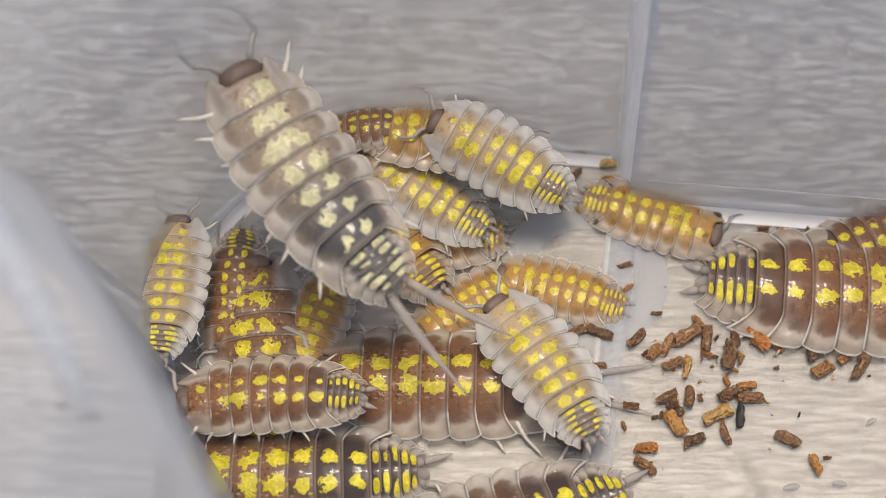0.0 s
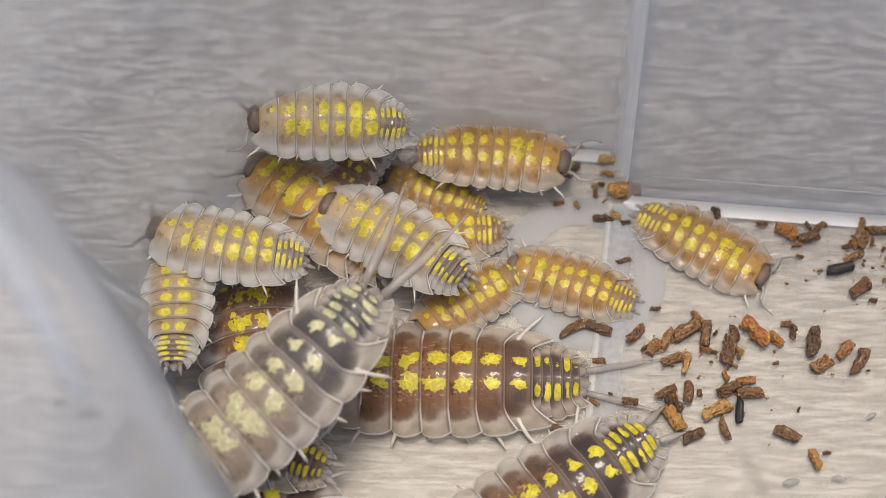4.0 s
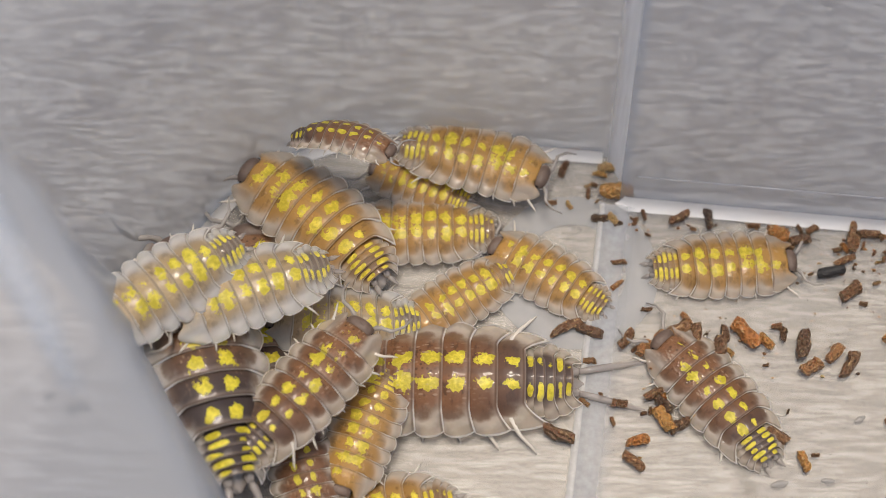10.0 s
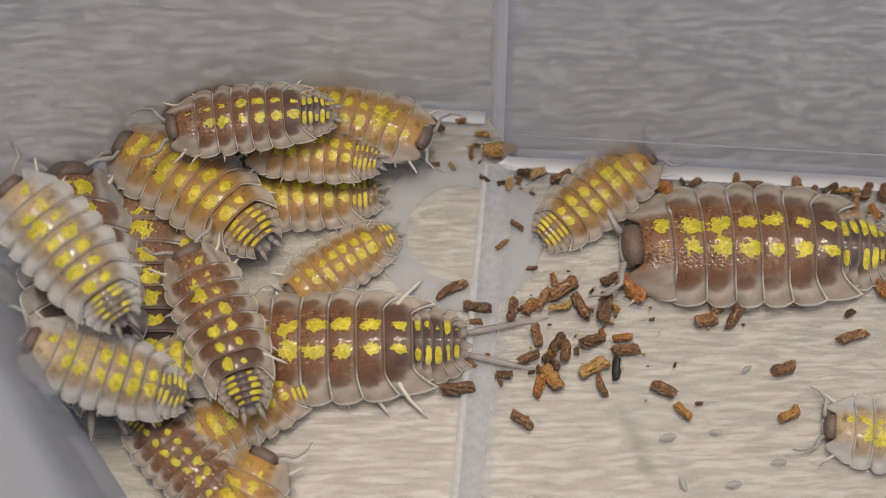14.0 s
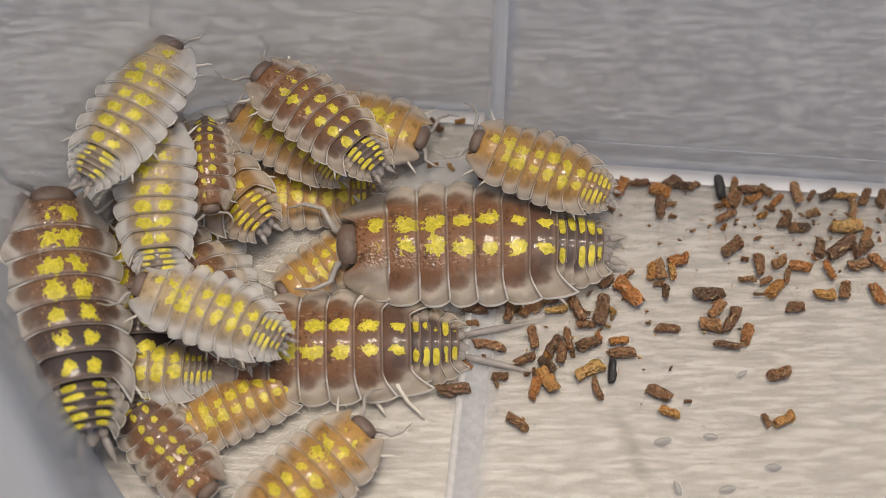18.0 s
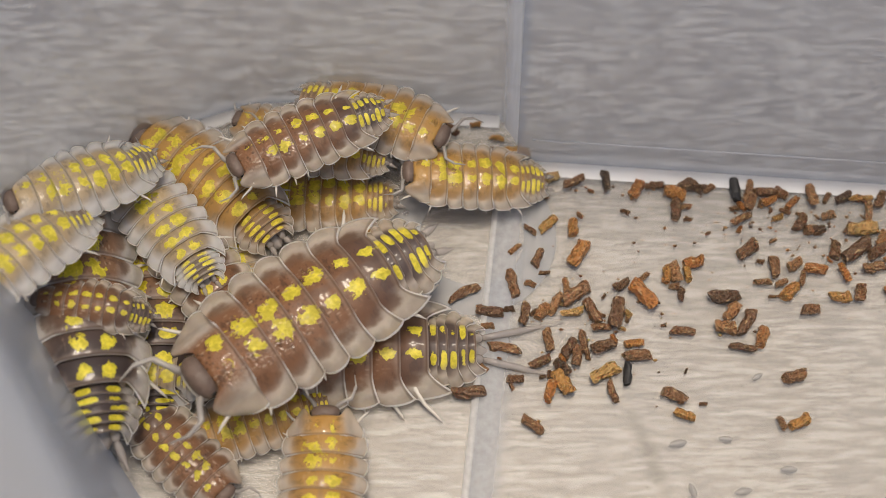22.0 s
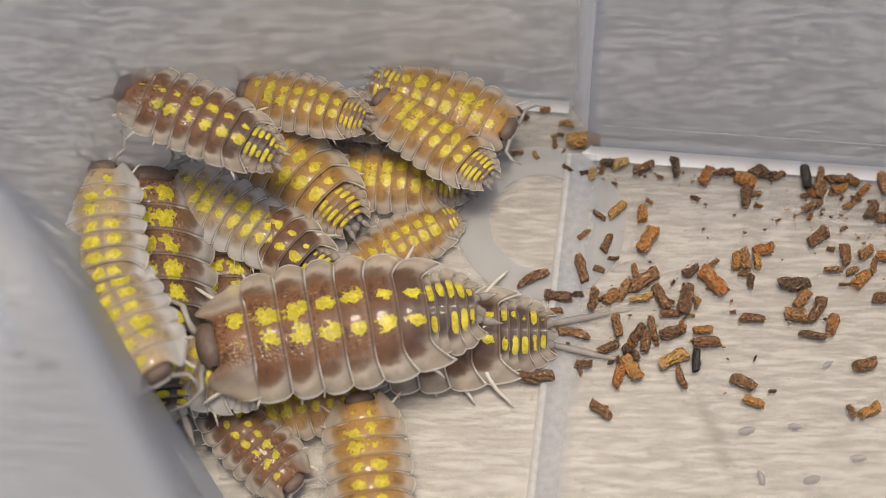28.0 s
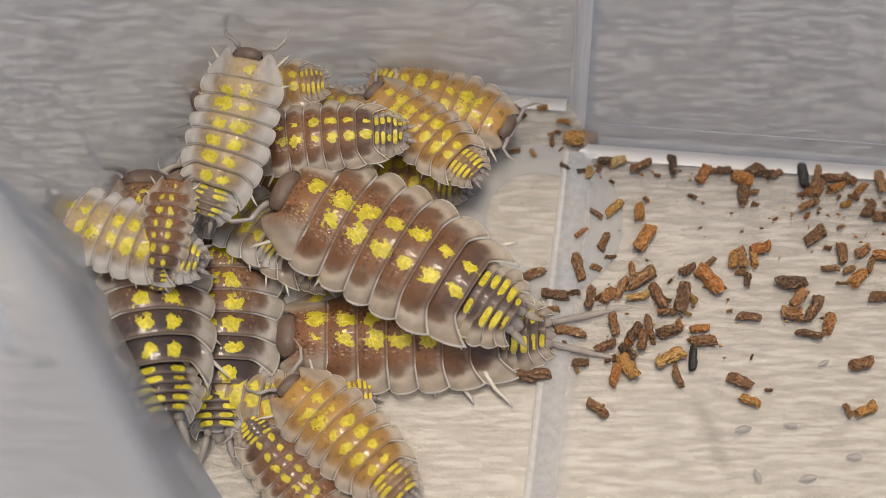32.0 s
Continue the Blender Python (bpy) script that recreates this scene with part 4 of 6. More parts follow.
pellet(20.04, -12.14, 1, 0.57, 1, (19.41, -11.46, 0, 12.7, 15.9))
pellet(25.85, -9.54, 16, 1.65, 1)
pellet(62.77, -14.86, -25, 1.05, 1, (24.58, -12.90, -65, 12.5, 16.0))
pellet(25.79, -12.86, 25, 1.66, 1)
pellet(7.16, 7.58, 0, 2.45, 1)
pellet(3.48, 9.19, -129, 1.23, 1, (2.68, 9.81, -49, 9.2, 11.8))
pellet(3.94, 11.07, 0, 0.75, 1, (4.42, 10.14, 11, 9.5, 11.3))
pellet(5.96, 8.97, -11, 1.07, 1)
pellet(5.43, 5.28, 0, 1.22, 1, (8.96, 6.20, 0, 9.5, 11.7))
pellet(5.98, 10.14, 0, 1.34, 1, (9.77, 6.29, 22, 9.5, 11.6))
pellet(11.57, 6.46, 27, 1.59, 1, (11.36, 5.39, 22, 9.5, 11.9))
pellet(13.74, 5.84, -84, 1.62, 1)
pellet(51.95, 3.00, 100, 1.63, 1, (15.86, 4.76, 60, 12.6, 16.4))
pellet(16.93, 4.94, 0, 0.97, 1)
pellet(54.39, 5.67, 40, 1.14, 1, (17.39, 5.85, 0, 12.5, 15.7))
pellet(56.90, 5.47, 72, 1.73, 1, (19.44, 6.22, 32, 12.4, 16.0))
pellet(57.51, 5.36, 40, 1.22, 1, (20.31, 5.85, 0, 12.6, 15.4))
pellet(21.08, 5.40, 32, 0.95, 1)
pellet(18.58, 4.31, -23, 1.59, 1)
pellet(20.06, 3.80, 11, 1.61, 1, (18.58, 3.06, 84, 12.5, 16.1))
pellet(22.12, 1.38, -166, 2.04, 2, (22.96, 4.63, -86, 12.4, 15.6))
pellet(23.90, 5.31, 72, 1.84, 1)
pellet(25.11, 5.31, 0, 1.62, 1)
pellet(23.96, 3.65, 67, 1.37, 1)
pellet(23.24, 2.27, 26, 1.69, 1)
pellet(64.59, 2.69, 61, 1.26, 1, (25.37, 3.74, 21, 12.4, 15.8))
pellet(65.03, 2.82, 6, 1.11, 1, (26.24, 4.41, -34, 12.4, 15.7))
pellet(26.96, 3.52, 45, 1.34, 1)
pellet(28.45, 4.42, -78, 1.73, 1)
pellet(27.40, 1.96, 58, 1.35, 1)
pellet(28.54, 1.44, 0, 1.35, 1)
pellet(65.18, 2.16, 61, 0.84, 1, (25.85, 2.40, 21, 12.6, 15.6))
pellet(23.43, -0.10, 36, 1.80, 1)
pellet(52.34, 3.56, 18, 0.72, 1, (15.00, 2.96, -22, 12.7, 15.9))
pellet(6.46, 5.52, 147, 1.00, 1, (7.70, 4.84, 84, 9.3, 11.3))
pellet(6.94, 1.93, 17, 1.14, 1, (8.13, 1.57, -38, 9.4, 11.4))
pellet(48.65, 3.37, 82, 1.71, 1, (9.42, 2.02, 42, 12.4, 15.7))
pellet(50.44, 2.28, 123, 1.33, 1, (11.21, 1.71, 83, 12.6, 15.7))
pellet(6.97, 0.08, 42, 1.09, 1)
pellet(28.33, 1.36, 5, 1.38, 1)
pellet(29.63, -0.20, 81, 1.42, 1)
pellet(30.14, -1.94, -68, 1.46, 1)
pellet(31.16, -0.22, 34, 2.62, 1)
pellet(32.76, -0.24, 30, 1.73, 1)
pellet(33.61, -1.34, -52, 1.57, 1)
pellet(31.76, 1.41, 5, 2.45, 1)
pellet(31.03, -3.46, 78, 1.30, 1)
pellet(29.61, -3.74, -1, 1.58, 1)
pellet(33.29, -3.78, -68, 1.76, 1)
pellet(31.91, 4.23, -1, 1.63, 1)
pellet(33.34, 4.21, 65, 1.40, 1)
pellet(34.53, 3.97, 74, 1.39, 1)
pellet(32.35, 2.87, 81, 1.63, 1)
pellet(30.68, 4.15, 30, 1.32, 1)
pellet(35.53, 2.39, 20, 1.71, 1)
pellet(35.63, 0.17, -35, 1.71, 1)
pellet(36.18, -1.58, 56, 1.81, 1)
pellet(37.76, 3.71, -1, 1.63, 1)
pellet(37.77, 1.03, 30, 1.76, 1)
pellet(35.47, -3.72, -1, 1.58, 1)
pellet(38.71, -0.74, 64, 1.82, 1)
pellet(38.78, 2.35, 39, 1.82, 1)
pellet(29.47, 2.54, 15, 1.09, 1)
pellet(30.77, 1.55, 57, 1.09, 1)
pellet(33.07, 0.64, 65, 1.37, 1)
pellet(32.19, -1.54, 10, 1.47, 1)


def small_pellets():
    """Broken bits between the pellets."""
    rnd = random.Random(23)
    for cx, cy, sx, sy, count in ((11.5, -6.2, 3.2, 2.6, 26), (9.0, 5.6, 3.0, 1.0, 8), (24.5, 3.0, 3.4, 1.6, 20), (31.0, 1.5, 3.5, 2.5, 14), (5.2, 8.0, 1.2, 1.2, 7)):
        for i in range(count):
            x, y = rnd.gauss(cx, sx), rnd.gauss(cy, sy)
            y = min(y, (back_right(x) if x > 7 else back_left(x)) - 0.9)
            pellet(x, y, rnd.uniform(-90, 90), rnd.choice((0.42, 0.5, 0.6, 0.7, 0.85)), 1)


small_pellets()


def build_specks():
    rnd = random.Random(5)
    verts, faces = [], []
    for i in range(520):
        if i < 380:
            x, y = rnd.uniform(-2, 34), rnd.uniform(-20, 6)
        else:
            x, y = rnd.gauss(4.5, 2.2), rnd.gauss(7.5, 2.0)
            if y > 9.8:
                continue
        if x > 7 and y > 5.2:
            y -= 3
        r = rnd.choice((0.025, 0.03, 0.04, 0.04, 0.06)) * MM
        o = len(verts)
        h = rnd.uniform(0.6, 1.2)
        a0 = rnd.uniform(0, 6)
        for j in range(5):
            a = a0 + 2 * math.pi * j / 5
            verts.append((x * MM + r * h * math.cos(a), y * MM + r / h * math.sin(a), 0.002 * MM))
        for j in range(5):
            a = a0 + 2 * math.pi * j / 5
            verts.append((x * MM + 0.6 * r * h * math.cos(a), y * MM + 0.6 * r / h * math.sin(a), r * 0.9))
        faces.append(tuple(range(o + 5, o + 10)))
        for j in range(5):
            faces.append((o + j, o + (j + 1) % 5, o + 5 + (j + 1) % 5, o + 5 + j))
    tagged(mesh_object("specks", verts, faces, SPECK), "tiny dark specks of dirt scattered over the floor", "dirt", kind="stuff")


def build_crumbs():
    """Small crumbs broken off the pellets, thickest where the pellets lie."""
    rnd = random.Random(11)
    verts, faces = [], []
    for i in range(300):
        if i < 140:
            x, y = rnd.gauss(26, 5.5), rnd.gauss(1.5, 2.6)
        elif i < 240:
            x, y = rnd.gauss(13, 4), rnd.gauss(-5, 3)
        else:
            x, y = rnd.uniform(8, 36), back_right(20) - rnd.uniform(0.6, 1.8)
        if y > back_right(x) - 0.5 or x < 6:
            continue
        r = rnd.choice((0.04, 0.05, 0.06, 0.08, 0.12)) * MM
        o, sides = len(verts), 6
        for level, q in ((0.0, 0.8), (0.7, 1.0), (1.3, 0.55)):
            for j in range(sides):
                a = 2 * math.pi * j / sides
                k = q * rnd.uniform(0.7, 1.2)
                verts.append((x * MM + r * k * math.cos(a) * 1.3, y * MM + r * k * math.sin(a), r * level))
        for lv in range(2):
            for j in range(sides):
                a, b2 = o + lv * sides + j, o + lv * sides + (j + 1) % sides
                faces.append((a, b2, b2 + sides, a + sides))
        faces.append(tuple(range(o + 2 * sides, o + 3 * sides)))
    tagged(mesh_object("crumbs", verts, faces, PELLET, smooth=False), "small brown crumbs scattered between the pellets", "crumbs", kind="stuff")


def husk(x, y, turn, size):
    v, f = [], []
    rows, cols = 7, 7
    for j in range(rows):
        q = j / (rows - 1)
        w = 0.22 * math.sin(math.pi * (0.08 + 0.84 * q)) * size
        for i in range(cols):
            u = -1 + 2 * i / (cols - 1)
            v.append((Vector(((q - 0.5) * size, w * u, 0.03 + 0.16 * size * (1 - u * u) * math.sin(math.pi * q)))) * MM)
    for j in range(rows - 1):
        for i in range(cols - 1):
            a = j * cols + i
            f.append((a, a + cols, a + cols + 1, a + 1))
    n = len(v)
    v += [Vector((p.x, p.y, max(0.0, p.z - 0.02 * MM))) for p in v]
    f += [tuple(x2 + n for x2 in t[::-1]) for t in f]
    ob = mesh_object("husk", v, f, HUSK)
    ob.matrix_basis = pose(x * MM, y * MM, 0, 0, 0, turn)
    tagged(ob, "small translucent empty husk on the box floor", "husk", "husks on the floor")


def outside_crumb(x, y, turn, size, which):
    """A dark crumb on the table beyond the side wall."""
    ob = new("crumb", BLACK_MESHES[which])
    ob.matrix_basis = pose(x * MM, y * MM, (-0.45 + 0.19 * size) * MM, 40, 0, turn) @ Matrix.Scale(size, 4)
    tagged(ob, "dark crumb on the table outside the clear box", "crumb", "crumbs outside the box")


outside_crumb(-30.2, -9.7, 12, 1.4, 0)
outside_crumb(-32.3, -8.8, 30, 0.7, 1)
build_specks()
build_crumbs()
husk(17.52, -14.18, 10, 1.20)
husk(20.75, -13.89, -5, 0.96)
husk(24.79, -16.05, 0, 1.12)
husk(18.27, -17.42, -70, 1.04)
husk(23.29, -9.49, 30, 0.88)
husk(21.60, -17.52, 10, 1.20)




def motions():
    walk(ISOPODS["A"], steps([
        (0.00, -14.23, 1.33, 13.65, 0.0, -19.0, 129.6),
        (1.00, -16.67, 0.05, 13.17, 0.0, -15.4, 147.1),
        (2.00, -17.51, -5.15, 10.27, 0.0, 4.4, 191.5),
        (3.00, -17.71, -8.14, 9.55, 0.0, 6.8, 202.1),
        (5.50, -11.51, -13.69, 4.50, 0.0, 8.2, 259.5),
        (6.00, -10.90, -13.35, 3.50, 0.0, 7.8, 260.5),
        (6.50, -9.99, -15.76, 3.00, 0.0, 11.5, 263.1),
        (7.00, -8.93, -21.75, 2.00, 0.0, 12.2, 268.3),
        (8.00, -8.07, -26.70, 0.00, 0.0, 0.0, 268.4),
        (10.00, -7.67, -30.14, 0.00, 0.0, 0.0, 271.0),
        (32.00, -5.43, -33.24, 0.00, 0.0, 0.0, 270.2),
    ]))
    walk(ISOPODS["B"], steps([
        (0.00, -2.11, 7.70, 5.50, -18.0, -7.1, 150.2),
        (1.00, -5.26, 8.34, 5.50, -18.0, -6.7, 159.4),
        (2.00, -7.77, 9.20, 5.50, -20.0, -6.7, 160.9),
        (3.00, -12.20, 9.20, 5.50, -20.0, -6.7, 178.3),
        (5.50, -18.26, 6.84, 11.00, -20.0, -12.6, 188.4),
        (6.00, -22.15, 1.31, 10.50, -20.0, -7.1, 223.4),
        (7.00, -23.36, -0.37, 12.50, -20.0, -12.0, 199.9),
        (8.00, -23.16, -0.98, 11.00, -20.0, -12.0, 225.6),
        (9.00, -23.21, -2.65, 10.00, -20.0, -10.0, 237.0),
        (10.00, -22.84, -4.29, 8.50, -10.0, -8.8, 220.3),
        (11.00, -20.74, -4.67, 2.00, 0.0, 4.3, 191.6),
        (14.00, -16.93, -8.80, 1.00, 0.0, 0.0, 179.9),
        (25.00, -19.97, -9.78, 1.00, 0.0, 0.0, 178.0),
        (28.00, -19.89, -11.24, 4.15, 0.0, -8.3, 163.7),
        (29.50, -18.29, -12.08, 0.60, 0.0, 0.0, 173.3),
        (32.00, -18.09, -12.11, 0.60, 0.0, 0.0, 173.8),
    ]))
    walk(ISOPODS["C"], steps([
        (0.00, -7.56, 6.37, 2.50, 0.0, -7.4, 146.9),
        (1.00, -10.55, 7.29, 2.50, 0.0, -7.3, 153.6),
        (2.00, -15.22, 7.05, 4.50, 0.0, 0.0, 173.4),
        (3.00, -20.78, 1.74, 4.75, 0.0, -4.9, 207.4),
        (3.50, -21.01, 0.54, 5.75, 0.0, -5.8, 192.3),
        (5.50, -17.19, 0.39, 2.00, 0.0, -8.3, 136.8),
        (6.00, -16.50, -0.34, 2.00, 0.0, -8.0, 138.3),
        (7.00, -14.86, -2.14, 1.25, 0.0, -6.6, 146.2),
        (8.00, -13.49, -3.73, 1.25, 0.0, -7.2, 160.8),
        (9.00, -11.52, -2.90, 1.25, 0.0, -7.7, 164.8),
        (10.00, -12.11, -3.65, 1.25, 0.0, -8.1, 182.7),
        (11.00, -13.24, -6.30, 2.50, 0.0, -9.2, 227.6),
        (12.00, -15.28, -7.90, 3.50, 0.0, -10.2, 236.0),
        (13.00, -18.32, -12.02, 4.00, 0.0, -17.8, 222.6),
        (14.00, -19.19, -10.63, 5.20, 0.0, -23.9, 165.7),
        (14.50, -19.54, -8.96, 5.70, 0.0, -27.1, 163.7),
        (15.50, -18.82, -3.72, 7.50, 0.0, -21.7, 128.6),
        (16.50, -17.86, 3.06, 7.50, 0.0, -16.3, 93.5),
        (17.00, -17.14, 0.40, 7.00, 0.0, -15.0, 90.4),
        (18.00, -16.10, 0.92, 6.25, 0.0, -14.9, 91.2),
        (19.00, -18.33, 2.84, 6.00, 0.0, -11.2, 123.2),
        (20.00, -19.43, 2.09, 6.50, 0.0, -15.3, 143.7),
        (21.00, -20.21, 0.68, 7.50, 0.0, -16.6, 184.6),
        (22.00, -22.06, 1.77, 7.50, 0.0, -18.9, 211.0),
        (23.00, -22.90, -0.23, 7.00, 0.0, -11.9, 228.0),
        (24.00, -24.13, -2.29, 9.00, 0.0, -11.3, 275.6),
        (25.00, -25.14, -5.93, 9.00, 0.0, 0.0, 288.9),
        (26.00, -25.26, -4.79, 7.67, 0.0, 0.0, 345.9),
        (27.00, -25.39, -3.65, 6.33, 0.0, 0.0, 403.0),
        (28.00, -24.61, -4.06, 8.50, 0.0, 0.0, 460.0),
        (29.00, -24.94, -5.40, 5.00, 0.0, 0.0, 483.3),
        (30.00, -25.44, -5.04, 4.00, 0.0, 0.0, 476.8),
        (31.00, -25.20, -5.99, 5.00, 0.0, -15.6, 472.8),
        (32.00, -23.72, -3.57, 7.25, 0.0, -9.0, 522.3),
    ]))
    walk(ISOPODS["F"], steps([
        (0.00, 0.91, -7.20, 3.50, 0.0, 0.0, 124.8),
        (1.00, -0.57, -4.25, 3.50, 0.0, 0.0, 133.8),
        (2.00, -3.63, -3.07, 3.25, 0.0, 0.1, 169.3),
        (3.00, -4.35, -2.27, 3.00, 0.0, 0.0, 178.5),
        (3.50, -7.75, 0.04, 3.00, 0.0, 0.0, 157.0),
        (5.50, -10.54, 3.64, 3.50, 0.0, -6.3, 145.5),
        (6.00, -11.63, 2.78, 4.25, 0.0, -8.9, 157.9),
        (7.00, -14.21, 3.11, 4.50, 0.0, -7.0, 173.9),
        (8.00, -14.73, 2.65, 5.00, 0.0, -7.7, 175.8),
        (9.00, -15.74, -1.28, 6.50, 0.0, -8.8, 213.7),
        (10.00, -18.06, -3.78, 6.50, 0.0, -9.9, 207.3),
        (11.00, -20.87, -4.94, 7.50, 0.0, -8.3, 204.7),
        (12.00, -20.05, -7.21, 7.50, 0.0, -8.4, 234.3),
        (12.50, -20.83, -7.25, 8.00, 0.0, -8.4, 199.9),
        (13.00, -22.73, -7.30, 8.50, 0.0, -8.4, 165.6),
        (14.00, -21.36, -3.82, 9.00, 0.0, -12.5, 131.6),
        (14.50, -22.02, -1.61, 9.00, 0.0, -11.0, 123.5),
        (16.50, -21.50, 3.21, 9.00, 0.0, -15.0, 77.6),
        (17.00, -20.18, 3.66, 9.00, 0.0, -4.4, 67.9),
        (18.00, -17.66, 6.00, 9.00, 0.0, 0.2, 63.7),
        (19.00, -16.26, 6.90, 8.00, 0.0, 22.4, 52.7),
        (19.50, -17.95, 5.21, 10.00, 0.0, -17.9, 89.9),
        (20.00, -19.45, 3.66, 12.50, 0.0, -14.3, 127.1),
        (20.50, -21.06, 0.50, 9.00, 0.0, -15.8, 174.3),
        (21.00, -21.92, -3.74, 9.00, 0.0, -17.2, 221.6),
        (22.00, -25.23, -4.06, 9.00, 0.0, -18.3, 228.2),
        (23.00, -23.58, -6.00, 9.00, 0.0, -18.4, 233.7),
        (24.00, -24.41, -5.54, 9.00, 0.0, 0.0, 255.4),
        (25.00, -24.59, -7.11, 8.00, 0.0, 0.0, 288.9),
        (28.00, -22.79, -9.46, 8.50, 0.0, -11.9, 299.0),
        (28.33, -23.34, -8.51, 8.83, 0.0, -11.1, 242.2),
        (28.67, -23.89, -7.57, 9.17, 0.0, -10.4, 185.4),
        (29.00, -24.44, -6.62, 9.50, 0.0, -9.7, 128.6),
        (30.00, -24.69, -5.09, 11.50, 0.0, -11.5, 117.1),
        (30.50, -23.48, -0.75, 12.00, 0.0, -11.6, 101.7),
        (31.00, -17.83, 2.34, 10.00, 0.0, -12.8, 93.9),
        (32.00, -16.79, 3.49, 8.50, 0.0, -20.1, 74.2),
    ]))
    walk(ISOPODS["G"], steps([
        (0.00, 2.34, -0.14, 0.00, 0.0, 0.0, 165.4),
        (3.00, 2.86, 0.06, 0.00, 0.0, 0.0, 163.4),
        (6.00, 3.59, 0.22, 0.00, 0.0, 0.0, 158.2),
        (7.00, 2.75, 0.41, 0.00, 0.0, 0.0, 162.0),
        (8.00, 2.77, 0.35, 0.00, 0.0, 0.0, 161.4),
        (9.00, 2.93, 0.53, 0.00, 0.0, 0.0, 154.5),
        (10.00, 2.14, 0.64, 0.00, 0.0, 0.0, 149.0),
        (11.00, 0.07, 1.54, 2.30, 0.0, 0.0, 136.5),
        (12.00, -2.98, 4.22, 2.60, 0.0, 0.0, 145.5),
        (13.00, -5.26, 5.51, 2.60, 0.0, 0.0, 168.8),
        (14.00, -6.18, 6.22, 2.60, 0.0, 0.0, 172.2),
        (17.00, -6.56, 6.45, 2.60, 0.0, 0.0, 155.5),
        (18.00, -7.73, 6.95, 2.60, 0.0, 0.0, 147.5),
        (19.00, -8.21, 7.02, 2.60, 0.0, 0.0, 151.1),
        (20.00, -8.07, 6.94, 2.60, 0.0, 0.0, 159.5),
        (21.00, -7.10, 6.93, 2.60, 0.0, 0.0, 169.0),
        (22.00, -6.50, 6.78, 2.60, 0.0, 0.0, 171.4),
        (23.00, -6.13, 6.71, 2.60, 0.0, 0.0, 164.2),
        (24.00, -5.87, 7.25, 3.00, 0.0, 0.0, 149.2),
        (25.00, -7.50, 7.35, 3.00, 0.0, 0.0, 160.3),
        (27.50, -12.36, 8.42, 4.00, 0.0, 0.0, 164.1),
        (28.00, -12.87, 8.18, 4.20, 0.0, 0.0, 164.8),
        (29.00, -14.70, 8.13, 5.20, 0.0, 0.0, 175.7),
        (30.00, -16.35, 8.10, 4.20, 0.0, 0.0, 202.1),
        (31.00, -16.15, 8.63, 5.50, 0.0, 0.0, 201.2),
        (32.00, -15.56, 8.36, 5.50, 0.0, 0.0, 190.8),
    ]))
    walk(ISOPODS["H"], steps([
        (0.00, -11.27, 10.40, 4.50, 0.0, 0.0, -174.0),
        (3.00, -10.67, 7.97, 2.00, 0.0, 0.0, -190.2),
        (3.83, -11.57, 8.71, 2.20, -4.7, -3.2, -133.2),
        (4.67, -12.24, 8.34, 4.40, -2.0, -6.4, -76.1),
        (5.50, -13.05, 6.97, 7.10, -22.0, -13.6, -19.1),
        (6.00, -12.85, 7.26, 6.60, -22.0, -13.4, -19.5),
        (7.00, -12.58, 7.43, 7.10, -22.0, -13.5, -18.3),
        (11.00, -12.35, 7.45, 7.10, -22.0, -13.5, -17.3),
        (12.00, -12.30, 7.43, 7.10, -22.0, -13.7, -18.0),
        (13.00, -12.69, 9.21, 4.50, -10.0, 0.0, -12.1),
        (13.33, -11.90, 7.70, 2.60, -6.7, 0.0, -64.0),
        (13.67, -12.00, 7.90, 2.30, -3.3, 0.0, -115.9),
        (14.00, -13.04, 10.15, 2.50, 0.0, 0.0, -167.8),
        (15.25, -13.70, 8.01, 5.12, 0.0, -3.0, -126.5),
        (16.50, -13.54, 6.19, 5.25, 0.0, -5.9, -85.2),
        (17.00, -12.81, 5.40, 5.25, 0.0, -5.4, -86.1),
        (18.00, -13.05, 4.21, 5.25, 0.0, -6.2, -83.6),
        (19.00, -12.64, -2.06, 5.00, 0.0, 0.0, -110.0),
        (20.00, -14.21, -4.59, 4.25, 0.0, -5.4, -150.1),
        (20.50, -15.54, -5.10, 4.38, 0.0, -2.7, -182.5),
        (21.00, -16.86, -5.61, 4.50, 0.0, 0.0, -214.9),
        (22.00, -21.17, -6.26, 5.50, 0.0, -8.6, -186.2),
        (23.00, -19.66, -5.66, 5.00, 0.0, 0.0, -210.8),
        (24.00, -20.38, -5.10, 5.00, 0.0, 0.0, -188.1),
        (25.00, -22.48, -5.57, 5.00, 0.0, 0.0, -182.8),
        (26.25, -23.14, -6.70, 5.50, 0.0, 0.0, -214.5),
        (27.50, -23.81, -7.84, 6.00, 0.0, 0.0, -246.2),
        (28.00, -23.65, -8.09, 6.00, 0.0, 0.0, -244.1),
        (29.00, -23.83, -3.49, 6.75, 0.0, -8.7, -256.0),
        (30.00, -23.32, -3.81, 6.75, 0.0, -8.7, -256.5),
        (31.00, -20.97, -4.38, 7.50, 0.0, -11.1, -277.8),
        (32.00, -20.83, -3.21, 7.50, 0.0, -11.1, -276.8),
    ]))
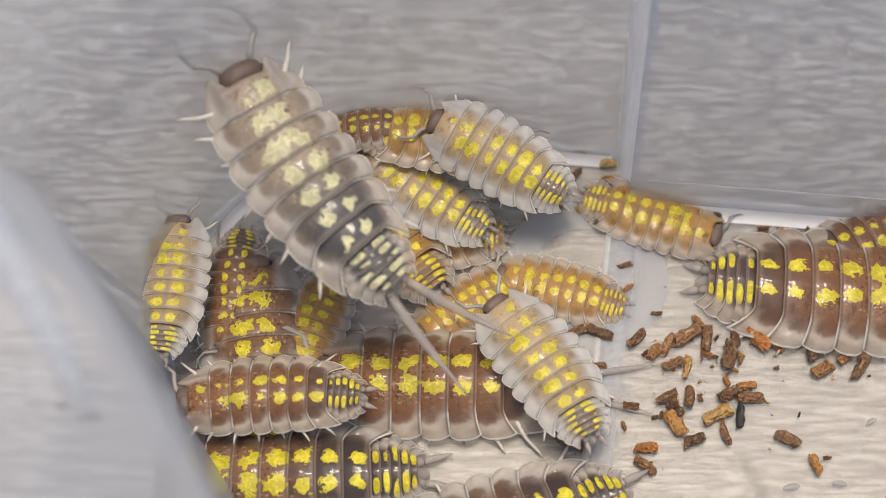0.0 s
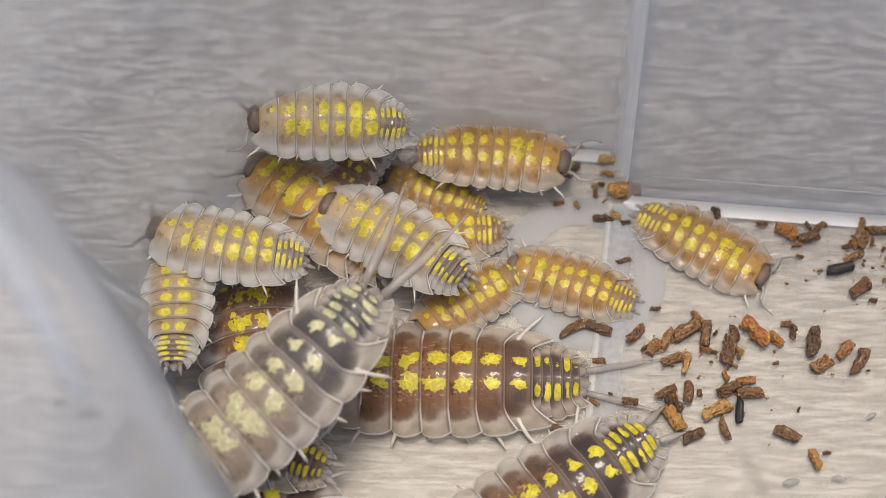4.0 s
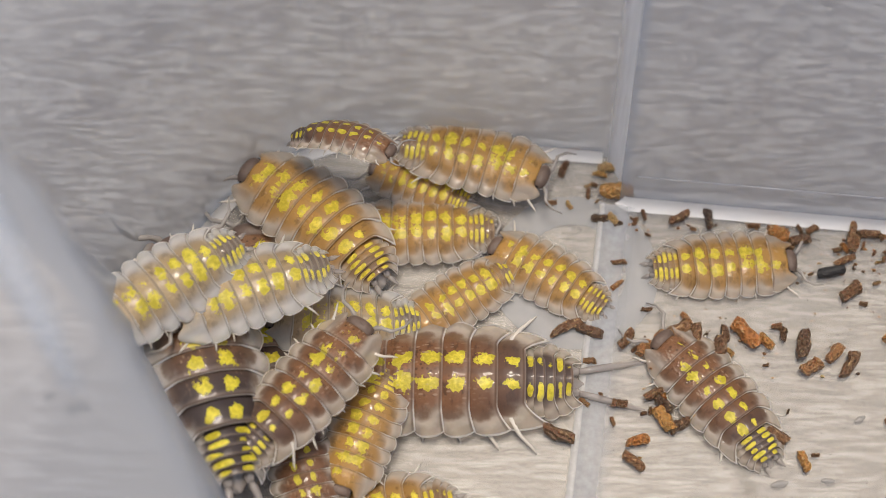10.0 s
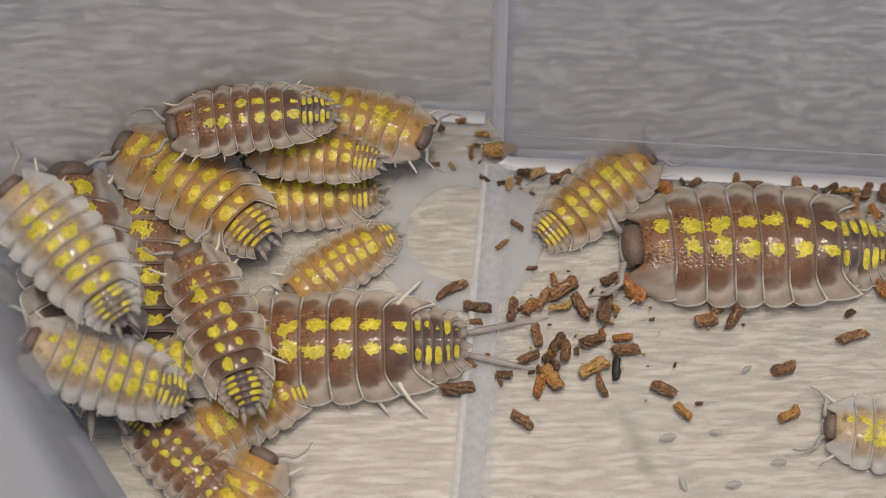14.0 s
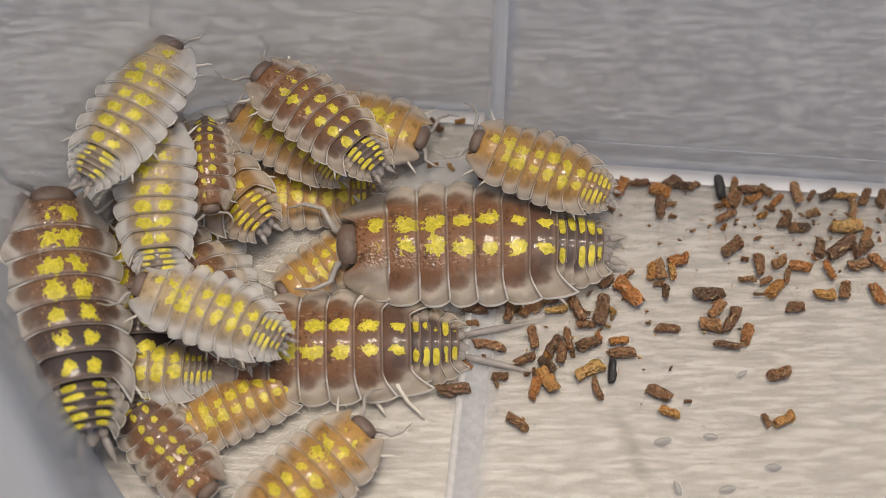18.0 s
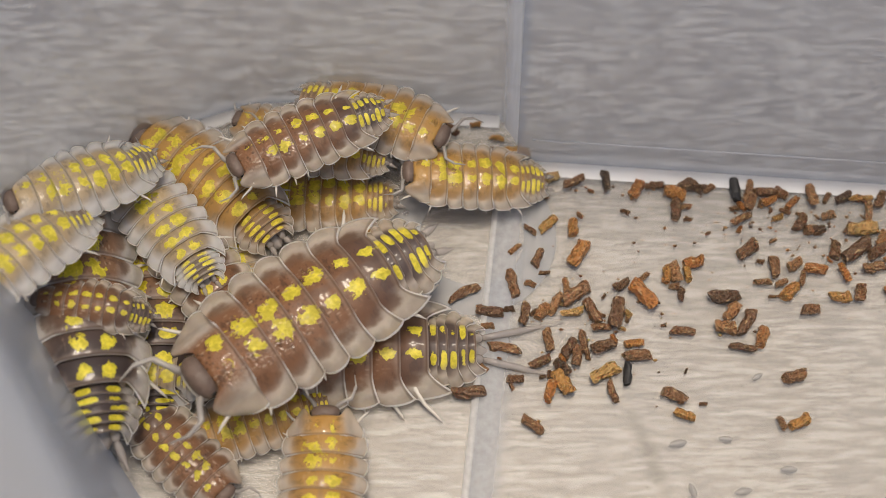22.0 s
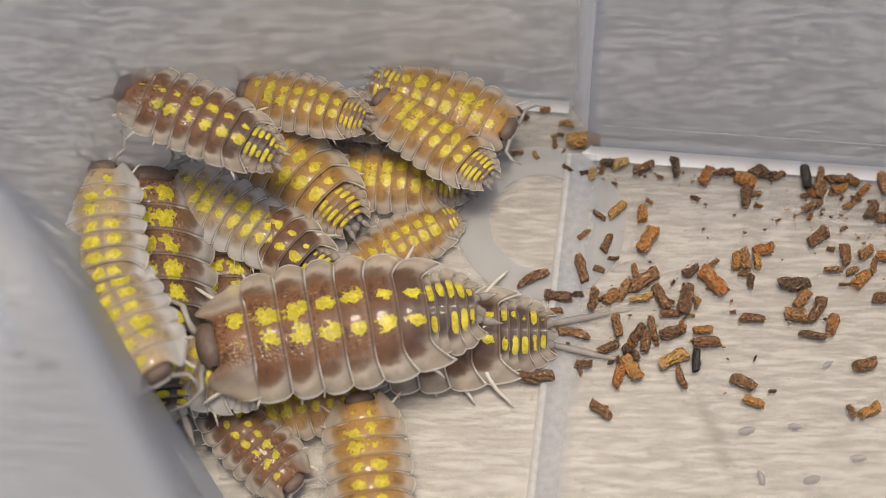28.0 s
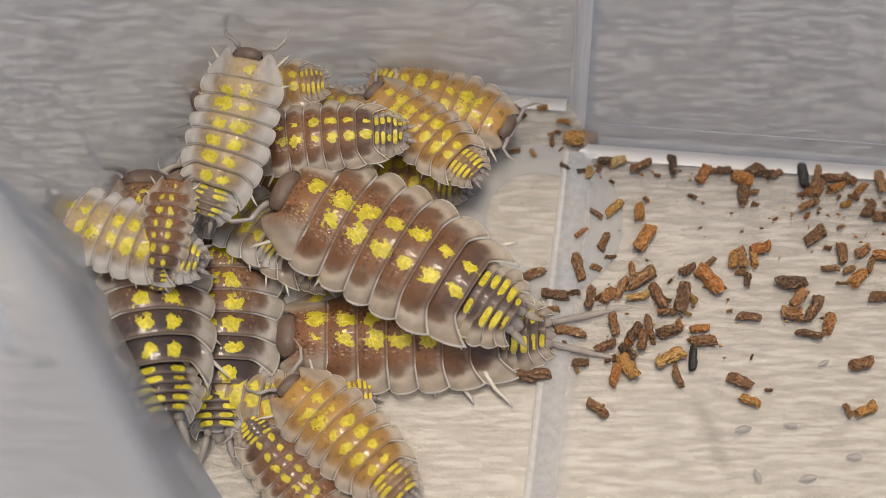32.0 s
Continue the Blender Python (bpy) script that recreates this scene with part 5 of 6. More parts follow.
    walk(ISOPODS["I"], steps([
        (0.00, -6.43, 9.58, 4.50, 0.0, 0.0, -8.8),
        (1.00, -2.43, 9.21, 4.50, 0.0, 0.0, -8.8),
        (2.00, -2.73, 9.41, 3.00, 0.0, 0.0, -6.0),
        (3.00, -2.24, 9.38, 2.50, 0.0, 0.0, -4.2),
        (5.50, -2.80, 8.88, 1.70, 0.0, 0.0, -6.7),
        (6.00, -2.62, 9.00, 1.70, 0.0, 0.0, -7.4),
        (10.00, -3.31, 9.06, 1.70, 0.0, 0.0, -14.4),
        (11.00, -3.74, 9.02, 3.20, 0.0, 0.0, -18.6),
        (13.00, -3.18, 9.02, 2.20, 0.0, 0.0, -14.1),
        (14.00, -3.17, 9.07, 2.20, 0.0, 0.0, -17.4),
        (17.00, -3.21, 8.81, 1.70, 0.0, 0.0, -14.3),
        (18.00, -3.34, 9.08, 1.70, 0.0, 0.0, -14.3),
        (20.00, -3.36, 9.07, 2.70, 0.0, 0.0, -16.9),
        (22.00, -2.93, 9.04, 3.20, 0.0, 0.0, -18.3),
        (23.00, -2.77, 8.81, 3.70, 0.0, 0.0, -20.2),
        (25.00, -3.05, 8.80, 3.70, 0.0, 0.0, -20.6),
        (28.00, -3.05, 8.72, 3.20, 0.0, 0.0, -22.0),
        (32.00, -2.95, 8.96, 2.70, 0.0, 0.0, -21.4),
    ]))
    walk(ISOPODS["J"], steps([
        (0.00, 24.31, 3.92, 0.00, 0.0, 0.0, 22.5),
        (1.00, 23.60, 2.59, 0.00, 0.0, 0.0, 26.9),
        (2.00, 26.67, 4.07, 0.00, 0.0, 0.0, 15.8),
        (3.50, 31.85, 3.47, 0.00, 0.0, 0.0, -1.3),
        (4.75, 33.53, -4.04, 0.00, 0.0, 0.0, -50.1),
        (6.00, 35.22, -11.55, 0.00, 0.0, 0.0, -99.0),
        (7.00, 31.92, -14.50, 0.00, 0.0, 0.0, -148.2),
        (8.00, 28.62, -17.45, 0.00, 0.0, 0.0, -197.5),
        (9.00, 19.18, -14.44, 0.00, 0.0, 0.0, -198.6),
        (9.50, 14.96, -11.63, 0.00, 0.0, 0.0, -218.9),
        (10.00, 13.48, -8.22, 0.00, 0.0, 0.0, -230.3),
        (10.50, 10.07, -4.76, 0.50, 0.0, 0.0, -227.1),
        (11.00, 7.58, -2.33, 1.50, 0.0, 0.0, -226.8),
        (12.00, -0.75, 5.23, 4.50, 0.0, 0.0, -214.3),
        (13.00, -6.70, 8.12, 4.50, 0.0, 0.0, -188.3),
        (14.00, -10.34, 7.63, 5.00, 0.0, 0.0, -173.7),
        (14.50, -9.81, 7.78, 6.50, 0.0, 0.0, -201.3),
        (16.50, -7.55, 8.60, 6.50, 0.0, 0.0, -206.2),
        (17.00, -6.84, 7.62, 5.50, 0.0, 0.0, -202.1),
        (18.00, -5.44, 7.07, 6.00, 0.0, 0.0, -222.0),
        (19.00, -6.40, 7.86, 7.00, 0.0, 0.0, -226.8),
        (20.00, -4.33, 7.46, 9.00, 0.0, -21.6, -244.3),
        (21.00, -6.93, 8.01, 6.00, 0.0, 0.0, -191.1),
        (22.00, -7.28, 5.87, 6.00, 0.0, 0.0, -155.9),
        (23.00, -11.47, 6.73, 5.50, 20.0, 0.0, -174.2),
        (24.00, -14.47, 6.38, 5.50, 20.0, 0.0, -175.9),
        (25.00, -16.47, 5.47, 5.50, 20.0, 0.0, -173.0),
        (27.50, -18.30, 4.53, 10.25, 0.0, -11.2, -205.7),
        (28.00, -18.93, 3.67, 10.25, 0.0, -11.2, -200.5),
        (29.00, -14.85, 2.78, 6.00, 0.0, 0.0, -149.4),
        (30.00, -14.24, 2.91, 6.00, 0.0, 0.0, -148.1),
        (31.00, -12.06, 4.17, 5.50, 0.0, 0.0, -167.2),
        (32.00, -10.96, 4.63, 5.50, 0.0, 0.0, -173.5),
    ]))
    walk(ISOPODS["K"], steps([
        (0.00, 8.93, 5.77, 0.00, 0.0, 0.0, -18.7),
        (1.00, 12.72, 3.66, 0.00, 0.0, 0.0, -16.5),
        (2.00, 12.72, 3.34, 0.00, 0.0, 0.0, -15.3),
        (3.00, 13.00, 3.28, 0.00, 0.0, 0.0, -17.8),
        (5.50, 11.67, 1.91, 0.00, 0.0, 0.0, -47.9),
        (6.00, 12.07, 1.19, 0.00, 0.0, 0.0, -47.7),
        (7.00, 11.56, 0.92, 0.00, 0.0, 0.0, -63.8),
        (8.00, 12.41, 1.60, 0.00, 0.0, 0.0, -30.8),
        (9.00, 13.49, 1.89, 0.00, 0.0, 0.0, -5.8),
        (10.00, 14.53, 1.71, 0.00, 0.0, 0.0, 4.3),
        (11.00, 15.44, 1.67, 0.00, 0.0, 0.0, 1.9),
        (12.00, 16.50, 3.38, 0.00, 0.0, 0.0, 16.5),
        (13.00, 15.21, 3.78, 0.00, 0.0, 0.0, 22.2),
        (14.00, 13.81, 3.45, 0.50, 0.0, -7.4, 36.8),
        (14.50, 11.80, 2.49, 4.50, 0.0, -10.8, 58.4),
        (15.50, 10.45, 2.23, 4.62, -7.5, -36.0, 109.3),
        (16.50, 9.09, 4.56, 4.75, -15.0, -5.3, 160.2),
        (17.00, 9.94, 4.39, 4.25, -15.0, -5.1, 155.4),
        (18.00, 9.81, 4.37, 3.75, -10.0, -5.0, 157.6),
        (19.00, 8.20, 5.16, 2.50, 0.0, 0.0, 157.1),
        (20.00, 8.07, 5.12, 2.50, 0.0, 0.0, 154.6),
        (21.00, 7.10, 5.28, 3.00, 0.0, 0.0, 164.4),
        (22.00, 4.17, 4.86, 1.75, 0.0, -10.5, 180.7),
        (23.00, 2.92, 4.22, 1.75, 0.0, -10.6, 191.1),
        (24.00, 2.20, 3.79, 1.75, 0.0, -11.0, 190.2),
        (25.00, 1.75, 4.20, 1.75, 0.0, -11.2, 183.9),
        (27.50, -3.33, 6.18, 3.30, 0.0, 0.0, 139.5),
        (28.00, -3.66, 6.01, 3.50, 0.0, 0.0, 140.6),
        (29.00, -4.28, 6.21, 3.50, 0.0, 0.0, 134.6),
        (31.00, -4.04, 6.87, 3.50, 0.0, 0.0, 130.7),
        (32.00, -4.09, 6.21, 3.50, 0.0, 0.0, 138.7),
    ]))
    walk(ISOPODS["L"], steps([
        (0.00, -24.44, -1.87, 4.50, 0.0, 0.0, 87.8),
        (1.00, -24.33, -2.12, 4.50, 0.0, 0.0, 83.2),
        (2.00, -24.03, -3.21, 4.75, 0.0, 0.0, 87.6),
        (3.00, -24.19, -3.45, 5.00, 0.0, 0.0, 92.0),
        (5.50, -23.02, -1.80, 4.00, 0.0, 0.0, 97.9),
        (6.00, -23.29, -2.82, 4.00, 0.0, 0.0, 101.1),
        (9.00, -22.46, -1.88, 1.00, 0.0, 0.0, 94.8),
        (13.00, -14.28, -2.03, 0.50, 0.0, 0.0, 108.6),
        (32.00, -11.50, -3.64, 0.20, 0.0, 0.0, 114.1),
    ]))
    walk(ISOPODS["M"], steps([
        (0.00, -5.52, -7.24, 0.00, 0.0, 0.0, 179.4),
        (32.00, -4.60, -7.87, 0.00, 0.0, 0.0, 181.7),
    ]))
    walk(ISOPODS["N"], steps([
        (0.00, 21.61, -0.13, 0.00, 0.0, 0.0, -4.5),
        (1.00, 28.18, -3.05, 0.00, 0.0, 0.0, 2.5),
        (2.00, 30.16, -3.97, 0.00, 0.0, 0.0, -2.9),
        (3.00, 32.10, -4.05, 0.00, 0.0, 0.0, -2.9),
        (6.00, 44.53, -2.34, 0.00, 0.0, 0.0, 0.1),
        (7.00, 46.91, -4.77, 0.00, 0.0, 0.0, -44.9),
        (8.00, 49.29, -7.20, 0.00, 0.0, 0.0, -89.9),
        (9.00, 46.97, -1.68, 0.00, 0.0, 0.0, -133.9),
        (10.00, 44.66, 3.85, 0.00, 0.0, 0.0, -177.8),
        (11.00, 38.96, 3.38, 0.00, 0.0, 0.0, -181.7),
        (12.00, 33.67, 2.28, 0.00, 0.0, 0.0, -181.6),
        (13.00, 29.12, -0.18, 0.00, 0.0, 0.0, -184.0),
        (14.00, 24.78, -0.59, 0.00, 0.0, 0.0, -181.4),
        (14.50, 21.79, 0.07, 0.00, 0.0, 0.0, -187.8),
        (16.50, 9.28, 0.21, 0.50, 0.0, 0.0, -185.4),
        (17.00, 9.13, -0.24, 0.60, 0.0, 0.0, -180.4),
        (18.00, 5.11, -0.35, 0.80, 0.0, 0.0, -180.0),
        (19.00, 0.36, -0.78, 2.00, 0.0, 0.0, -174.5),
        (20.00, -1.37, -1.08, 2.90, 0.0, -4.8, -167.0),
        (21.00, -4.53, -4.29, 3.85, 0.0, -4.6, -151.7),
        (22.00, -6.93, -6.19, 4.00, 0.0, -3.7, -145.6),
        (23.00, -8.29, -6.77, 4.10, 0.0, -4.2, -164.4),
        (24.00, -8.36, -6.30, 4.10, 0.0, -4.3, -176.9),
        (25.00, -11.62, -4.72, 4.20, 0.0, -4.6, -199.4),
        (27.50, -8.32, -8.93, 4.10, 0.0, -4.5, -166.9),
        (28.00, -9.59, -8.59, 4.10, 0.0, -4.3, -168.8),
        (29.00, -8.98, -8.99, 4.10, 0.0, -4.2, -157.2),
        (30.00, -7.76, -7.84, 4.10, 0.0, -4.3, -175.6),
        (31.00, -7.31, -6.36, 4.10, 0.0, -4.2, -193.6),
        (32.00, -5.73, -3.38, 4.20, 0.0, -4.3, -208.5),
    ]))
    walk(ISOPODS["Q"], steps([
        (0.00, -17.21, -9.52, 3.50, 0.0, 0.0, -176.8),
        (1.00, -17.39, -9.59, 3.50, 0.0, 0.0, -178.1),
        (2.00, -17.28, -11.30, 3.50, 0.0, 0.0, -179.1),
        (3.00, -16.26, -13.87, 3.00, 0.0, 0.0, -175.5),
        (3.50, -18.06, -13.59, 3.00, 0.0, 0.0, -178.8),
        (4.50, -19.38, -12.68, 3.50, 0.0, 0.0, -212.5),
        (5.50, -20.70, -11.76, 4.00, 0.0, 0.0, -246.2),
        (6.00, -19.83, -11.26, 4.50, 0.0, 0.0, -244.4),
        (7.00, -18.43, -8.18, 5.50, 0.0, 0.0, -268.9),
        (8.00, -16.54, -7.09, 5.50, 0.0, 0.0, -288.8),
        (9.00, -15.89, -7.51, 5.00, 0.0, 0.0, -296.0),
        (10.00, -14.08, -10.21, 5.00, 0.0, 0.0, -309.4),
        (11.00, -11.59, -10.61, 4.50, 0.0, 0.0, -290.2),
        (12.00, -10.46, -10.00, 4.00, 0.0, 0.0, -270.5),
        (13.00, -10.76, -11.52, 4.00, 0.0, 0.0, -258.2),
        (14.00, -12.11, -7.08, 3.50, 0.0, 0.0, -247.3),
        (14.50, -13.97, -3.13, 3.00, 0.0, 0.0, -231.8),
        (16.50, -12.48, -4.41, 2.50, 0.0, 0.0, -231.5),
        (17.00, -12.33, -4.65, 2.50, 0.0, 0.0, -230.4),
        (18.00, -13.20, -4.10, 2.50, 0.0, 0.0, -233.0),
        (20.00, -13.67, -3.59, 2.50, 0.0, 0.0, -231.8),
        (24.00, -14.55, -2.87, 2.30, 0.0, 0.0, -226.6),
        (28.00, -15.23, -0.91, 2.30, 0.0, 0.0, -214.8),
        (32.00, -15.05, -0.94, 2.30, 0.0, 0.0, -215.0),
    ]))
    walk(ISOPODS["R"], steps([
        (0.00, -15.97, -14.18, 0.30, 0.0, 0.0, -177.8),
        (1.00, -16.04, -13.72, 0.30, 0.0, 0.0, -172.3),
        (2.00, -16.05, -13.89, 0.30, 0.0, 0.0, -170.6),
        (3.00, -16.89, -15.37, 0.50, 0.0, 0.0, -172.6),
        (3.50, -18.13, -15.99, 1.00, 0.0, 0.0, -186.5),
        (5.50, -21.79, -15.18, 2.50, 0.0, 0.0, -240.7),
        (6.00, -21.02, -13.71, 3.00, 0.0, 0.0, -242.5),
        (7.00, -19.71, -12.17, 3.50, 0.0, 0.0, -239.4),
        (8.00, -20.53, -10.42, 3.50, 0.0, 0.0, -240.9),
        (9.00, -20.31, -9.53, 3.50, 0.0, 0.0, -247.9),
        (10.00, -20.86, -8.12, 5.00, 16.0, 0.0, -251.8),
        (11.00, -21.01, -7.73, 6.00, 16.0, 0.0, -252.9),
        (12.00, -22.00, -5.53, 6.00, 16.0, 0.0, -257.3),
        (13.00, -22.55, -5.38, 6.00, 16.0, 0.0, -261.3),
        (14.00, -21.65, -3.68, 3.00, 16.0, 0.0, -258.6),
        (16.50, -21.25, -7.96, 4.00, 18.0, 0.0, -260.4),
        (17.00, -20.90, -7.78, 4.00, 18.0, 0.0, -260.4),
        (18.00, -21.98, -6.33, 4.00, 18.0, 0.0, -256.5),
        (20.00, -21.88, -6.26, 4.00, 18.0, 0.0, -259.5),
        (21.00, -21.72, -6.27, 4.00, 18.0, 0.0, -259.0),
        (22.00, -21.95, -6.34, 4.00, 18.0, 0.0, -258.9),
        (23.00, -22.00, -6.57, 4.00, 18.0, 0.0, -258.6),
        (24.00, -21.71, -6.31, 4.00, 18.0, 0.0, -261.7),
        (25.00, -21.74, -6.07, 4.00, 18.0, 0.0, -258.1),
        (28.00, -22.07, -5.93, 4.00, 18.0, 0.0, -260.3),
        (32.00, -22.17, -6.36, 4.00, 18.0, 0.0, -259.9),
    ]))
    walk(ISOPODS["W"], steps([
        (0.00, -1.69, -17.62, 0.40, 0.0, 0.0, -162.9),
        (1.00, -1.01, -17.09, 0.40, 0.0, 0.0, -164.7),
        (2.00, -1.06, -16.86, 0.40, 0.0, 0.0, -164.0),
        (3.00, -0.58, -16.75, 0.40, 0.0, 0.0, -159.5),
        (5.50, 3.23, -15.35, 0.60, 0.0, 0.0, -124.4),
        (6.00, 2.94, -16.62, 0.60, 0.0, 0.0, -120.4),
        (7.00, 4.34, -17.28, 0.60, 0.0, 0.0, -108.9),
        (8.00, 4.52, -20.88, 0.40, 0.0, 0.0, -102.5),
        (9.00, 3.99, -30.98, 0.40, 0.0, 0.0, -98.8),
        (32.00, 5.65, -34.24, 0.40, 0.0, 0.0, -99.2),
    ]))
    walk(ISOPODS["X"], steps([
        (0.00, -3.99, -1.30, 0.20, 0.0, 0.0, -146.4),
        (6.00, -3.99, -1.30, 0.20, 0.0, 0.0, -146.4),
        (32.00, -6.18, -0.62, 0.20, 0.0, 0.0, -148.9),
    ]))
    walk(ISOPODS["Y"], steps([
        (0.00, -6.87, 3.91, 0.20, 0.0, 0.0, -178.1),
        (9.00, -6.87, 3.91, 0.20, 0.0, 0.0, -178.1),
        (32.00, -6.44, 4.28, 0.20, 0.0, 0.0, -187.4),
    ]))
    walk(ISOPODS["Z"], steps([
        (0.00, -11.04, 3.95, 1.20, 0.0, 0.0, 138.8),
        (3.00, -14.54, 4.58, 2.00, 0.0, 0.0, 140.2),
        (9.00, -14.45, 4.03, 2.00, 0.0, 0.0, 140.4),
        (12.00, -14.31, 3.54, 2.00, 0.0, 0.0, 141.9),
        (14.00, -14.43, 3.87, 2.00, 0.0, 0.0, 143.3),
        (20.00, -14.31, 4.82, 2.50, 0.0, 0.0, 144.8),
        (22.00, -14.48, 4.42, 2.00, 0.0, 0.0, 141.4),
        (25.00, -14.49, 4.72, 2.00, 0.0, 0.0, 143.8),
        (29.00, -14.14, 4.06, 2.00, 0.0, 0.0, 144.3),
        (32.00, -14.24, 4.11, 2.00, 0.0, 0.0, 144.1),
    ]))
    walk(ISOPODS["P"], steps([
        (0.00, -6.59, 7.25, 0.20, 0.0, 0.0, 158.8),
        (3.00, -6.59, 7.25, 0.20, 0.0, 0.0, 158.8),
        (29.00, -10.01, 9.17, 1.20, 0.0, 0.0, 160.0),
        (32.00, -10.01, 9.13, 1.20, 0.0, 0.0, 160.2),
    ]))
    walk(ISOPODS["S"], steps([
        (0.00, -18.53, -6.16, 0.30, 0.0, 0.0, 98.4),
        (3.00, -18.53, -6.16, 0.30, 0.0, 0.0, 98.4),
        (14.00, -18.04, -3.60, 0.60, 0.0, 0.0, 95.2),
        (32.00, -17.80, -6.88, 0.60, 0.0, 0.0, 91.5),
    ]))
    walk(ISOPODS["D"], steps([
        (0.00, -14.93, -3.06, 0.50, 0.0, 0.0, -108.5),
        (3.00, -14.92, -5.08, 0.50, 0.0, 0.0, -123.2),
        (6.00, -12.15, -11.10, 1.20, 0.0, 0.0, -89.2),
        (7.00, -11.48, -10.65, 1.40, 0.0, 0.0, -87.5),
        (8.00, -10.96, -11.27, 1.60, 0.0, 0.0, -95.4),
        (9.00, -10.75, -11.07, 1.60, 0.0, 0.0, -102.1),
        (10.00, -10.29, -11.59, 1.60, 0.0, 0.0, -109.6),
        (11.00, -8.96, -12.33, 1.40, 0.0, 0.0, -110.3),
        (12.00, -13.88, -13.58, 0.60, 0.0, 0.0, -142.3),
        (13.00, -14.46, -12.70, 0.50, 0.0, 0.0, -154.7),
        (14.00, -10.41, -12.01, 0.50, 0.0, 0.0, -151.9),
        (17.00, -10.24, -11.60, 0.50, 0.0, 0.0, -157.0),
        (18.00, -10.66, -11.62, 0.50, 0.0, 0.0, -154.9),
        (20.00, -10.61, -11.58, 0.50, 0.0, 0.0, -162.3),
        (22.00, -10.45, -12.49, 0.50, 0.0, 0.0, -162.3),
        (24.00, -10.63, -11.93, 0.50, 0.0, 0.0, -159.4),
        (25.00, -10.68, -11.81, 0.50, 0.0, 0.0, -158.8),
        (28.00, -11.91, -12.78, 0.50, 0.0, 0.0, -167.5),
        (30.00, -10.03, -12.52, 0.50, 0.0, 0.0, -168.8),
        (32.00, -11.99, -12.69, 0.50, 0.0, 0.0, -170.2),
    ]))
    walk(ISOPODS["E"], steps([
        (0.00, -20.69, -0.63, 1.00, 0.0, 0.0, -93.0),
        (1.00, -20.05, -1.52, 1.00, 0.0, 0.0, -90.0),
        (3.00, -19.31, -3.18, 1.00, 0.0, 0.0, -79.2),
        (5.50, -19.08, -5.91, 2.00, 0.0, 0.0, -56.6),
        (6.00, -18.19, -6.28, 2.50, 0.0, 0.0, -55.7),
        (7.00, -14.60, -10.66, 2.50, 0.0, 0.0, -79.6),
        (8.00, -14.36, -12.69, 2.20, 0.0, 0.0, -86.1),
        (9.00, -14.14, -13.33, 2.00, 0.0, 0.0, -73.9),
        (10.00, -13.96, -14.94, 1.80, 0.0, 0.0, -74.3),
        (11.00, -15.25, -14.43, 1.20, 0.0, 0.0, -72.3),
        (12.00, -16.16, -14.09, 1.00, 0.0, 0.0, -87.6),
        (13.00, -14.78, -15.39, 1.00, 0.0, 0.0, -46.3),
        (14.00, -14.78, -15.15, 1.00, 0.0, 0.0, -44.6),
        (17.00, -15.18, -14.18, 1.00, 0.0, 0.0, -47.2),
        (18.00, -15.49, -14.46, 1.00, 0.0, 0.0, -48.0),
        (20.00, -15.57, -14.38, 1.00, 0.0, 0.0, -48.5),
        (22.00, -15.63, -14.72, 1.00, 0.0, 0.0, -44.9),
        (24.00, -15.72, -15.05, 1.00, 0.0, 0.0, -48.1),
        (25.00, -15.88, -15.37, 1.00, 0.0, 0.0, -45.8),
        (28.00, -15.61, -15.26, 1.00, 0.0, 0.0, -45.8),
        (29.00, -11.95, -17.53, 1.00, 0.0, 0.0, -60.7),
        (30.00, -11.61, -19.35, 1.00, 0.0, 0.0, -65.8),
        (31.00, -11.77, -19.20, 1.00, 0.0, 0.0, -59.2),
        (32.00, -12.59, -17.65, 1.00, 0.0, 0.0, -48.3),
    ]))
